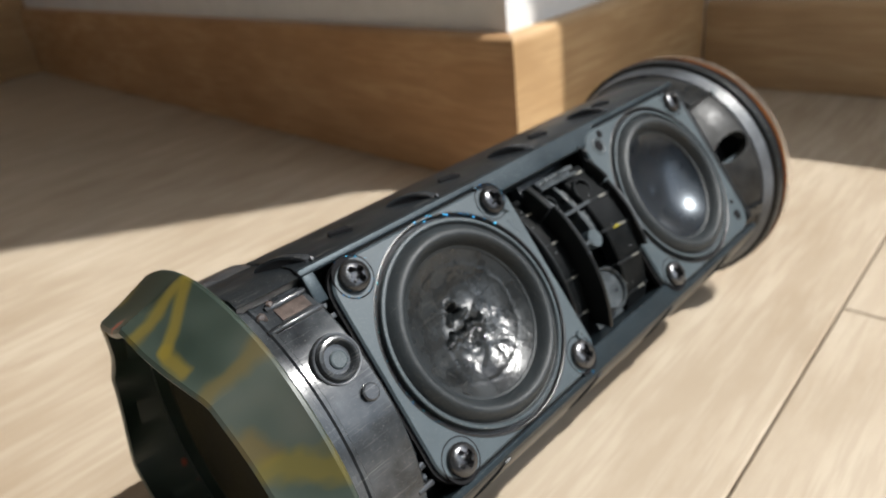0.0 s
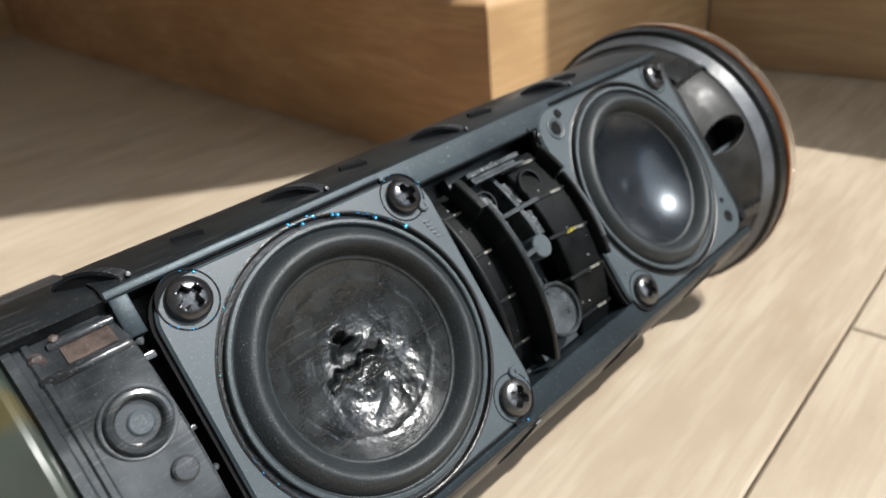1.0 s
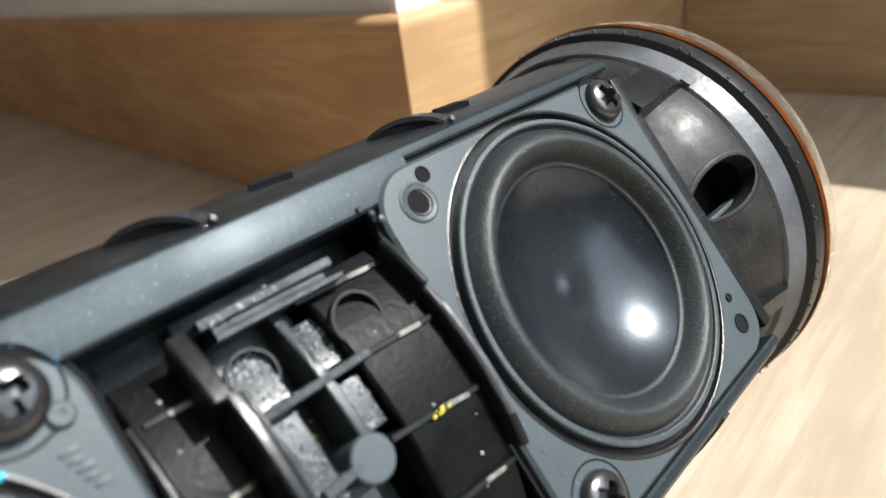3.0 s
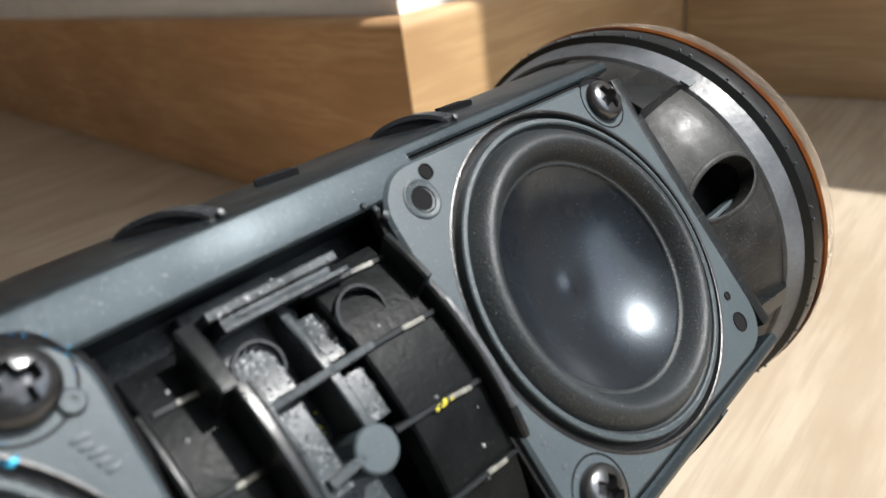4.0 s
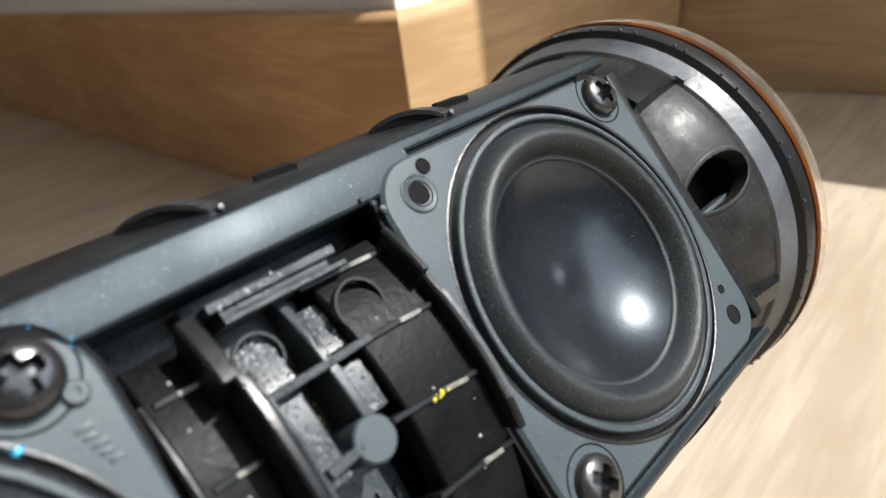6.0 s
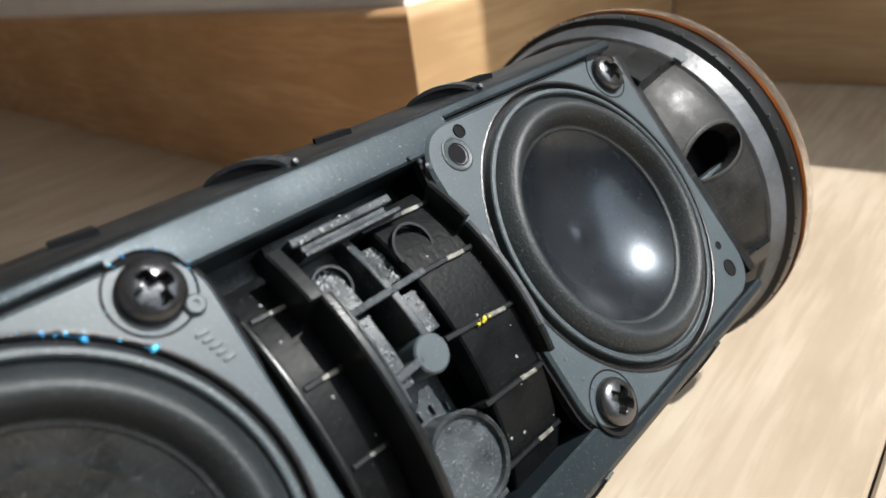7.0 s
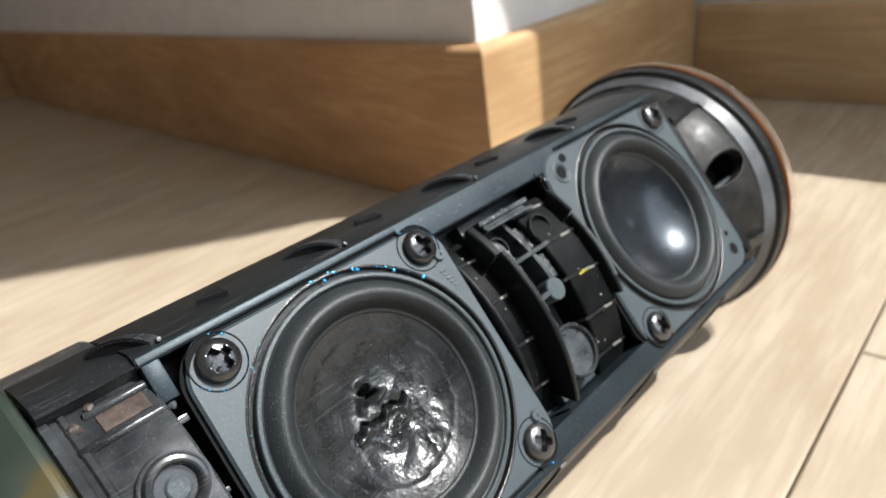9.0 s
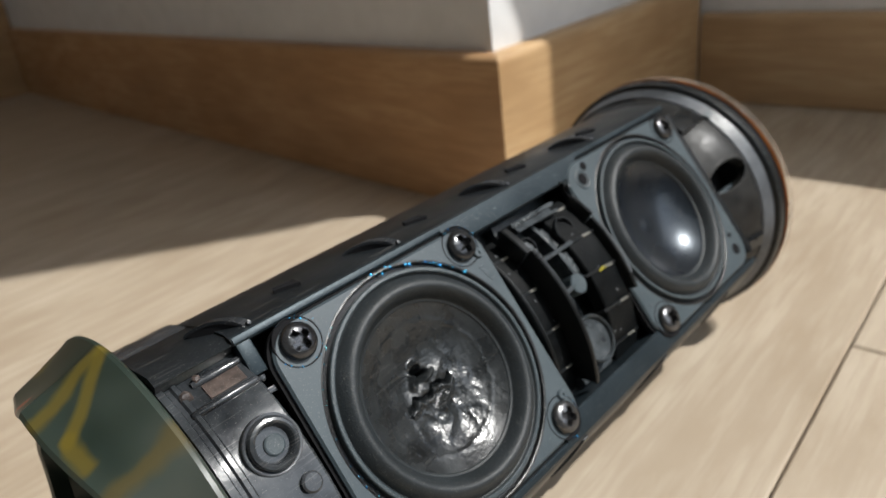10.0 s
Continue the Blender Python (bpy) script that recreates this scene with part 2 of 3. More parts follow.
WALL_PAINT = plastic("white_wall_paint", (0.70, 0.70, 0.70), (0.78, 0.78, 0.78), 0.75, 0.05, 500, 0.25)
CEILING_PAINT = plastic("white_ceiling_paint", (0.76, 0.76, 0.75), (0.8, 0.8, 0.79), 0.85, 0.05, 300, 0.2)
CURTAIN_CLOTH = plastic("thick_beige_cloth", (0.42, 0.38, 0.33), (0.52, 0.48, 0.42), 0.9, 0.05, 1500, 0.4)


# ---- building blocks ----
def mesh_object(name, bm, material, sharp=32.0):
    bmesh.ops.recalc_face_normals(bm, faces=bm.faces)
    me = bpy.data.meshes.new(name)
    bm.to_mesh(me)
    bm.free()
    me.materials.append(material)
    me.shade_smooth()
    me.set_sharp_from_angle(angle=radians(sharp))
    return new(name, me)


def part(name, bm, material, parent, label="", sharp=32.0):
    ob = mesh_object(name, bm, material, sharp)
    ob.parent = parent
    if parent.type == "EMPTY":
        ob.matrix_basis = parent.matrix_basis.inverted() @ FRAME
    return tagged(ob, label)


def solid(loops, closed_ends=True, ring=True, scale=0.001):
    """A skin over loops of points; the loops follow one another."""
    bm = bmesh.new()
    grid = [[bm.verts.new(Vector(p) * scale) for p in loop] for loop in loops]
    for a, b in zip(grid, grid[1:]):
        n = len(a)
        for i in range(n if ring else n - 1):
            bm.faces.new((a[i], a[(i + 1) % n], b[(i + 1) % n], b[i]))
    if closed_ends:
        bm.faces.new(grid[0][::-1])
        bm.faces.new(grid[-1])
    return bm


def block(lo, hi, edge=0.0, scale=0.001):
    bm = bmesh.new()
    size = [b - a for a, b in zip(lo, hi)]
    mid = [(a + b) / 2 for a, b in zip(lo, hi)]
    bmesh.ops.create_cube(bm, size=1.0, matrix=Matrix.Translation(Vector(mid) * scale) @ Matrix.Diagonal((*[s * scale for s in size], 1)))
    if edge:
        bmesh.ops.bevel(bm, geom=bm.edges[:], offset=edge * scale, segments=2, profile=0.6, affect="EDGES")
    return bm


AXIS_W = -30.0     # the tube's axis lies this far under the face


def about_axis(u, r, deg):
    a = radians(deg)
    return (u, r * math.sin(a), AXIS_W + r * math.cos(a))


def tube(profile, lo=-180.0, hi=180.0, steps=96, wobble=None):
    """Turns (u, r) points round the tube's axis; a full turn, or a closed slice of it."""
    full = hi - lo >= 359.9
    loops = []
    for i in range(steps if full else steps + 1):
        deg = lo + (hi - lo) * i / steps
        loops.append([about_axis(*(wobble(u, r, deg) if wobble else (u, r)), deg) for u, r in profile])
    if full:
        loops.append(loops[0])
        bm = solid(loops, closed_ends=False)
        bmesh.ops.remove_doubles(bm, verts=bm.verts[:], dist=1e-7)
        return bm
    return solid(loops)


def turned(profile, cu, cv, steps=64, bend=None):
    """Turns (r, w) points round an axis that stands on the face at (cu, cv)."""
    bm = bmesh.new()
    rings = []
    for r, w in profile:
        if r <= 1e-6:
            rings.append([bm.verts.new(Vector((cu, cv, w + (bend(0.0, 0.0) if bend else 0.0))) * 0.001)])
            continue
        ring = []
        for i in range(steps):
            a = 2 * math.pi * i / steps
            x, y = r * math.cos(a), r * math.sin(a)
            ring.append(bm.verts.new(Vector((cu + x, cv + y, w + (bend(x, y) if bend else 0.0))) * 0.001))
        rings.append(ring)
    for a, b in zip(rings, rings[1:]):
        for i in range(steps):
            j = (i + 1) % steps
            if len(a) == 1:
                bm.faces.new((a[0], b[i], b[j]))
            elif len(b) == 1:
                bm.faces.new((a[i], a[j], b[0]))
            else:
                bm.faces.new((a[i], a[j], b[j], b[i]))
    return bm


def rounded_square(cu, cv, hu, hv, r, steps=8, side=0):
    """Points round a square with round corners; side: points added along each straight edge."""
    out = []
    for su, sv, a0 in ((1, 1, 0), (-1, 1, 90), (-1, -1, 180), (1, -1, 270)):
        for k in range(steps + 1):
            a = radians(a0 + 90 * k / steps)
            out.append((cu + su * (hu - r) + r * math.cos(a), cv + sv * (hv - r) + r * math.sin(a)))
    if not side:
        return out
    full, n = [], steps + 1
    for k, p in enumerate(out):
        full.append(p)
        if k % n == steps:
            q = out[(k + 1) % len(out)]
            full += [(p[0] + (q[0] - p[0]) * j / (side + 1), p[1] + (q[1] - p[1]) * j / (side + 1)) for j in range(1, side + 1)]
    return full


# ---- setting ----
SKIRT_H, SKIRT_T, BACK_H = 0.0705, 0.011, 0.052
X0, Y0, Y2 = -0.106, 0.158, 0.360      # skirting faces: return at x = X0, front at y = Y0, back at y = Y2
LEFT_X, RIGHT_X, REAR_Y, TOP = -0.82, 2.3, -1.9, 2.4


def setting(name, bm, material, label, category, sharp=32.0):
    return tagged(mesh_object(name, bm, material, sharp), label, category, kind="structure")


def wall(name, lo, hi, label="smooth white painted plaster wall"):
    return setting(name, block(lo, hi, scale=1.0), WALL_PAINT, label, "wall")


wx, wy, w2 = X0 - SKIRT_T + 0.001, Y0 + SKIRT_T - 0.001, Y2 + SKIRT_T - 0.001
FRONT_SKEW = 0.06      # the front wall runs back a little towards its far end
front = wall("wall_front", (LEFT_X - 0.1, wy, 0), (wx, w2 + 0.08, TOP), "white painted projecting wall with a crisp outer corner")
for v in front.data.vertices:
    if v.co.y < w2:
        v.co.y += FRONT_SKEW * (wx - v.co.x)
setting("wall_left", block((LEFT_X - 0.1, REAR_Y, 0), (LEFT_X, wy + 0.04, TOP), scale=1.0), SKIRT_Y, "brown wood-panelled side wall", "wall")
wall("wall_rear", (LEFT_X - 0.1, REAR_Y - 0.1, 0), (RIGHT_X + 0.1, REAR_Y, TOP))
wall("wall_right", (RIGHT_X, REAR_Y, 0), (RIGHT_X + 0.1, w2 + 0.08, TOP))
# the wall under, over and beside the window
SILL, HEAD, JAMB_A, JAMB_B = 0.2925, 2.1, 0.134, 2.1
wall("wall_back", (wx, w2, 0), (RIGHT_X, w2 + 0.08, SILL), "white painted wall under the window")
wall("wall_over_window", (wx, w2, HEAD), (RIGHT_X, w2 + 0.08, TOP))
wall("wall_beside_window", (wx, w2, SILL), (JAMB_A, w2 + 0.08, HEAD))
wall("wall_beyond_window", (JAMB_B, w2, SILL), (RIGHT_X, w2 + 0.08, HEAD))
setting("ceiling", block((LEFT_X - 0.1, REAR_Y - 0.1, TOP), (RIGHT_X + 0.1, w2 + 0.08, TOP + 0.1), scale=1.0), CEILING_PAINT, "plain white painted ceiling", "ceiling")


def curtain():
    """Unseen cloth added to shape the sun patch, its edge slanting across the window's corner."""
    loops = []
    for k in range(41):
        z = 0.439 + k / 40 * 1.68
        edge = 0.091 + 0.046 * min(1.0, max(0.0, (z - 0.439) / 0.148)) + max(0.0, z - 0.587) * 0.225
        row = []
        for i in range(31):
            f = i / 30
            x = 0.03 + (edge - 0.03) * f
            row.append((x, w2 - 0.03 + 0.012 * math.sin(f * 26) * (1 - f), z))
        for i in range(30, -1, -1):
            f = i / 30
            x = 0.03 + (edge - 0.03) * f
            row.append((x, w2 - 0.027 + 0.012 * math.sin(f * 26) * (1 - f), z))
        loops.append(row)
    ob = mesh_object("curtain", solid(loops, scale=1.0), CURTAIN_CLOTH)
    return tagged(ob, "unseen cloth added to cut the sun patch to shape", "curtain")


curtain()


def skirting(name, a, b, out, material, high=SKIRT_H):
    """A board from a to b on the floor; out points from the wall into the room. Top edge rounded."""
    a, b, o = Vector((*a, 0)), Vector((*b, 0)), Vector((*out, 0))
    d = (b - a).normalized()
    prof = [(0.0, 0.0), (SKIRT_T, 0.0), (SKIRT_T, high - 0.004)]
    prof += [(SKIRT_T - 0.004 + 0.004 * math.cos(radians(t)), high - 0.004 + 0.004 * math.sin(radians(t))) for t in (22, 45, 68, 90)]
    prof += [(0.0, high)]
    loops = []
    for end, (p, mitre) in enumerate(((a, skirt_mitre[name][0]), (b, skirt_mitre[name][1]))):
        loops.append([p + o * (q - SKIRT_T) + d * (mitre * q) + Vector((0, 0, z + 0.0005)) for q, z in prof])
    return setting(name, solid(loops, scale=1.0), material, "brown wood-look skirting board along the wall", "skirting board", 40)


skirt_mitre = {"baseboard_front": (0, 1), "baseboard_return": (-1, 0), "baseboard_back": (0, 0), "baseboard_left": (0, 0)}
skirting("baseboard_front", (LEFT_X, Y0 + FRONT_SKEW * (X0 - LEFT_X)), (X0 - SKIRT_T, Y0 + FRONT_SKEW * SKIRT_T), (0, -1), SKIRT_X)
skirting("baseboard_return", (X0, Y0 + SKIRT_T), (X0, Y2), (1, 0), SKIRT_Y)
skirting("baseboard_back", (X0 - SKIRT_T + 0.012, Y2), (RIGHT_X, Y2), (0, -1), SKIRT_BACK_LIT, BACK_H)
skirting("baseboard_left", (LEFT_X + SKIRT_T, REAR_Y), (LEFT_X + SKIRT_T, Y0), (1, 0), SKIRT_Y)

# ---- the speaker ----
FRAME = Matrix(((0.04341, -0.58319, 0.81118, 0.0), (0.99906, 0.02534, -0.03524, 0.0), (0.0, 0.81194, 0.58374, 0.0555), (0, 0, 0, 1)))
speaker = tagged(new("portable_speaker"), "stripped black portable speaker with two bare drivers on wooden floor", "speaker")
speaker.matrix_basis = Matrix.Translation((-0.0228, 0.038, 0.0))


def trough():
    half = [(23.5, -1.2), (24.6, -2.2), (28.2, -9.5), (30.8, -18.0), (32.3, -27.0), (32.0, -36.0), (29.5, -45.0), (24.0, -53.5), (14.0, -60.0)]
    prof = [(22.4, -9.0), (22.4, -1.4), (22.7, -1.2), (23.2, -1.1)] + half + [(0.0, -62.2)]
    prof += [(-v, w) for v, w in reversed(half)] + [(-23.2, -1.1), (-22.7, -1.2), (-22.4, -1.4), (-22.4, -9.0)]
    loops = [[(u, v, w) for v, w in prof] for u in (-27.0, -26.6, 100.6, 101.0)]
    bm = solid(loops)
    return bm


body = part("body", trough(), BODY_BLACK, speaker, "satin black moulded tube with a flat open face", 25)

# ledges of the bay between the drivers
for side in (1, -1):
    for name, u0, u1, v0 in (("ledge", 16.5, 59.8, 19.0), ("rim_strip", -26.8, 16.5, 22.3), ("rim_strip", 59.8, 100.8, 22.3)):
        prof = [(v0, -8.6), (v0, -1.15), (v0 + 0.3, -0.9), (23.2, -0.88), (23.55, -1.0), (23.9, -1.6), (23.0, -8.6)]
        part(name, solid([[(u, side * v, w) for v, w in prof] for u in (u0, u1)]), STRIP, body, "grey satin ledge beside the open bay" if name == "ledge" else "")


def clip_tab(u0, side, high=1.5):
    """A thin curved retaining hook on the flank."""
    loops = []
    for k in range(15):
        f = k / 14
        u = u0 - 6.6 * f
        v, w = 24.5 + 3.0 * f, -1.9 - 6.4 * f
        out = 0.2 + high * math.sin(math.pi * f) ** 0.7
        nv, nw = 0.90, 0.43
        th = 0.55
        wide = 0.75 - 0.3 * f
        loops.append([(u + wide, side * (v + nv * (out - th)), w + nw * (out - th)), (u + wide, side * (v + nv * out), w + nw * out),
                      (u - wide, side * (v + nv * out), w + nw * out), (u - wide, side * (v + nv * (out - th)), w + nw * (out - th))])
    return solid(loops)


def tab_web(u0, high=1.5):
    """A dark filler painted as the shade under a hook, from its arch down to the flank."""
    loops = []
    for k in range(1, 14):
        f = k / 14
        u, v, w = u0 - 6.6 * f, 24.5 + 3.0 * f, -1.9 - 6.4 * f
        out = 0.1 + high * math.sin(math.pi * f) ** 0.7 - 0.4
        loops.append([(u - 0.5, v - 0.7, w - 0.35), (u - 0.5, v + 0.9 * out, w + 0.43 * out), (u + 0.4, v + 0.9 * out, w + 0.43 * out), (u + 0.4, v - 0.7, w - 0.35)])
    return solid(loops)


for u0 in (-23.3, 7.4, 38.2, 69.4):
    part("clip_tab", clip_tab(u0, 1), GLOSS_BLACK, body, "thin curved black retaining hook")
    part("tab_recess", tab_web(u0), HOLE_SHADE, body)
    # pale bead: the bright glint at the hook's end, put into the colour
    part("tab_tip", turned([(0.42, -2.4), (0.42, -1.55), (0.3, -1.35), (0.0, -1.3)], u0 + 0.3, 24.5, 12), FLANGE, body, "pale bead painted as the glint at a hook's end")
    part("clip_tab", clip_tab(u0 + 14.0, -1, 0.3), RIB_BLACK, body)
for u0 in (-12.6, 17.0, 48.0, 75.5):
    bm = bmesh.new()
    pts = [(-2.2, 27.5, -6.9), (1.8, 26.6, -5.0), (2.0, 27.7, -7.3), (-1.8, 28.0, -7.9)]
    lower = [bm.verts.new(Vector((u0 + u, v - 0.6, w - 0.3)) * 0.001) for u, v, w in pts]
    upper = [bm.verts.new(Vector((u0 + u, v + 0.12, w + 0.06)) * 0.001) for u, v, w in pts]
    bm.faces.new(upper)
    for i in range(4):
        bm.faces.new((lower[i], lower[(i + 1) % 4], upper[(i + 1) % 4], upper[i]))
    part("slot", bm, HOLE_SHADE, body, "slot as a raised patch in the colour of its shade")


# ---- drivers ----
def screw_head(cu, cv, w0, turn, r=3.0, high=1.7):
    c, s = math.cos(turn), math.sin(turn)

    def recess(x, y):
        a, b = c * x + s * y, -s * x + c * y
        d, t = max(abs(a), abs(b)), min(abs(a), abs(b))
        width = 0.42 + 0.12 * max(0.0, 1.2 - d)
        if d < 1.75 and t < width + 0.15:
            return -1.5 * min(1.0, (1.8 - d) / 0.35) * min(1.0, max(0.0, (width + 0.15 - t) / 0.15))
        return 0.0
    prof = [(0.0, w0 + high)]
    for k in range(1, 21):
        q = k / 20
        prof.append((r * q, w0 + 0.55 + (high - 0.55) * math.sqrt(max(0.0, 1 - q ** 2.6))))
    prof += [(r, w0 + 0.1), (r - 0.2, w0 - 0.3)]
    return turned(prof, cu, cv, 56, recess)


def cup(cu, cv, r, w, depth=1.4, rim=0.35):
    """A round hole: a small raised lip round a flat disc painted as its shade."""
    return turned([(r + rim, w - 0.3), (r + rim, w + 0.08), (r + 0.12, w + 0.16), (r, w + 0.1), (r * 0.97, w + 0.03), (0.0, w + 0.03)], cu, cv, 32)


def plate_with_opening(cu, top, hu, hv, hole):
    """Rounded square plate with a round opening and softened edges."""
    outer = rounded_square(cu, 0, hu, hv, 5.6, 8, 24)
    inner = rounded_square(cu, 0, hu - 0.4, hv - 0.4, 5.2, 8, 24)

    def hole_loop(r, w):
        out = []
        for u, v in outer:
            a = math.atan2(v, u - cu)
            out.append((cu + r * math.cos(a), r * math.sin(a), w))
        return out
    loops = [[(u, v, top - 2.4) for u, v in outer], [(u, v, top - 0.4) for u, v in outer], [(u, v, top) for u, v in inner],
             hole_loop(hole + 0.3, top), hole_loop(hole, top - 0.3), hole_loop(hole, top - 2.4)]
    loops.append(loops[0])
    bm = solid(loops, closed_ends=False)
    bmesh.ops.remove_doubles(bm, verts=bm.verts[:], dist=1e-7)
    return bm


def driver(cu, worn):
    top = -0.5
    base = part("driver", plate_with_opening(cu, top, 23.3, 21.7, 21.2), GREY_PLATE, speaker,
                "round driver in a square grey frame, its cone torn and crumpled" if worn else "round driver in a square grey frame with a smooth dark cone", 40)
    rim_a, rim_b = rounded_square(cu, 0, 23.9, 22.25, 6.1), rounded_square(cu, 0, 22.6, 21.4, 5.0)
    part("shadow_gap", solid([[(u, v, top - 2.2) for u, v in rim_a], [(u, v, top - 1.0) for u, v in rim_a], [(u, v, top - 1.0) for u, v in rim_b], [(u, v, top - 2.2) for u, v in rim_b]], False), HOLE_SHADE, base)
    part("groove", turned([(21.75, top - 2.2), (21.7, top + 0.05), (21.45, top + 0.12), (21.25, top + 0.02), (21.1, top - 0.9), (20.0, top - 1.0)], cu, 0, 160), GROOVE, base)
    part("gasket", turned([(20.4, top - 1.2), (20.35, top + 0.25), (20.2, top + 0.42), (19.75, top + 0.46), (19.55, top + 0.3), (19.45, top - 0.7)], cu, 0, 160), GASKET, base, "flat grey gasket ring")
    roll = [(19.7, top - 1.2), (19.6, top + 0.1), (19.45, top - 0.15), (19.3, top - 0.25)]
    for k in range(0, 33):
        f = k / 32
        swell = math.sin(math.pi / 2 * f / 0.54) if f < 0.54 else math.cos(math.pi / 2 * (f - 0.54) / 0.46)
        roll.append((19.2 - 4.3 * f, top - 0.3 - 0.6 * f + 2.2 * max(0.0, swell) ** 0.95))
    roll += [(14.7, top - 0.95), (14.4, top - 1.1), (14.3, top - 2.0)]
    part("surround", turned(roll, cu, 0, 128), RUBBER, base, "black rubber surround", 60)
    if worn:
        def crumple(x, y):
            r = math.hypot(x, y)
            fade = max(0.0, 1 - (r / 14.8) ** 4)
            p, q = Vector((x * 0.12, y * 0.12, 3.1)), Vector((x * 0.22 + 2.0, y * 0.22, 1.7))
            ridge, fold = 1 - abs(noise.noise(p * 1.25)) * 2, 1 - abs(noise.noise(q)) * 2.4
            fine = noise.noise(Vector((x * 0.7, y * 0.7, 5.0))) + 0.7 * noise.noise(Vector((x * 1.9, y * 1.9, 2.0))) + 0.35 * noise.noise(Vector((x * 4.5, y * 4.5, 8.0)))
            mid = math.exp(-((x - 1.0) ** 2 + (y + 2.5) ** 2) / 30.0)
            rim = math.exp(-((r - 11.6 - 0.5 * noise.noise(Vector((x * 0.5, y * 0.5, 9.0)))) / 0.45) ** 2)
            tx, ty = (x + 0.6) / 1.15, y - 3.0
            turn, rho = math.atan2(ty, tx), math.hypot(tx, ty)
            star = 1.0 + 0.5 * math.cos(3 * turn + 0.7) + 0.2 * math.cos(5 * turn)
            tear = 1 / (1 + math.exp(min(40.0, (rho - star) / 0.13)))
            flap = math.exp(-((rho - star - 0.75) / 0.5) ** 2) * (0.55 + 0.6 * math.cos(3 * turn + 2.6))
            line = y - 0.10 * x + 0.4 - 0.45 * math.sin(x * 1.3) - 0.2 * math.sin(x * 3.1)
            run = 1.0 if -6 < x < 5 else 0.0
            crack = math.exp(-(line / 0.28) ** 2) * run
            lip = math.exp(-((line + 0.9) / 0.6) ** 2) * run
            return fade * ((ridge - 0.5) * (0.10 + 1.0 * mid) + (fold - 0.5) * (0.06 + 0.6 * mid) + (0.06 + 0.06 * mid) * fine + 0.16 * rim + 0.7 * mid - 3.2 * tear - 1.4 * crack + 1.1 * flap + 0.6 * lip)
        prof = [(14.8 * (1 - k / 100), top - 1.0 - 4.4 * (1 - (1 - k / 100) ** 2.0)) for k in range(101)]
        prof[-1] = (0.0, prof[-1][1])
        part("cone", turned(prof, cu, 0, 300, crumple), CONE_WORN, base, "torn and crumpled glossy black cone", 75)
    else:
        prof = [(14.8 * (1 - k / 60), top - 1.0 - 4.8 * (1 - (1 - k / 60) ** 2.5) + 0.35 * math.exp(-((14.8 * (1 - k / 60)) / 1.8) ** 2)) for k in range(61)]
        prof[-1] = (0.0, prof[-1][1])
        part("cone", turned(prof, cu, 0, 128), CONE_SMOOTH, base, "smooth satin black cone", 75)
    screws = ((-1, 1, 0.5), (1, 1, 0.2), (1, -1, 0.9), (-1, -1, 0.35)) if worn else ((1, 1, 0.3), (-1, -1, 0.7))
    for su, sv, turn in screws:
        cw = cu + su * 18.4
        part("screw_well", turned([(4.1, top - 0.3), (4.05, top + 0.04), (3.85, top + 0.05), (3.75, top - 0.1), (0.0, top - 0.05)], cw, sv * 18.3, 40), HOLE_SHADE, base)
        part("screw", screw_head(cw, sv * 18.3, top + 0.0, turn), SCREW, base, "black cross-head screw")
    if not worn:
        part("hole_ring", turned([(2.35, top - 0.3), (2.3, top + 0.12), (2.1, top + 0.2), (1.9, top + 0.12), (1.3, top + 0.05), (1.25, top - 0.3)], cu - 18.2, 17.4, 36), GASKET, base)
        part("screw_hole", cup(cu - 18.1, 17.3, 1.4, top, 1.6, 0.1), HOLE_SHADE, base, "empty screw hole")
        part("screw_hole", cup(cu + 18.4, -17.4, 1.2, top, 1.6, 0.2), HOLE_SHADE, base)
        part("pin_hole", cup(cu - 15.8, 19.9, 0.8, top, 1.2, 0.1), HOLE_SHADE, base)
        part("pin_hole", cup(cu + 19.0, -13.6, 0.5, top, 1.2, 0.1), HOLE_SHADE, base)
    else:
        for pu, pv in ((21.0, 15.6), (20.6, -14.9)):
            part("pip", turned([(1.0, top - 0.2), (1.0, top + 0.3), (0.8, top + 0.55), (0.35, top + 0.55), (0.3, top + 0.35), (0.0, top + 0.35)], cu + pu, pv, 28), GREY_PLATE, base, "small moulded pip")
    if worn:
        for k in range(5):
            part("embossed_mark", block((cu + 19.6 + 0.25 * k, 12.9 - 0.75 * k, top - 0.1), (cu + 20.9 + 0.22 * k - 0.3 * (k % 2), 13.25 - 0.75 * k, top + 0.14), 0.05), GREY_PLATE, base)
    return base


near_driver = driver(0.0, True)
driver(76.3, False)

# ---- bay between the drivers ----
# bay and floor take the grey as well, which lifts their deep shade
bay = part("bay", block((23.6, -22.3, -12.0), (53.0, 22.3, -8.6), 0.2), BAY_GREY, speaker, "open moulded bay with ribs between the two drivers")
part("bay_floor", block((31.5, -18.5, -8.55), (41.5, 18.5, -5.2), 0.3), BAY_GREY, bay, "dusty bay floor, greyed to lift its deep shade")


def arc_sheet(u0, u1, r, thick, lo, hi):
    return tube([(u0, r - thick), (u0, r - 0.25), (u0 + 0.25, r), (u1 - 0.25, r), (u1, r - 0.25), (u1, r - thick)], lo, hi, 40)


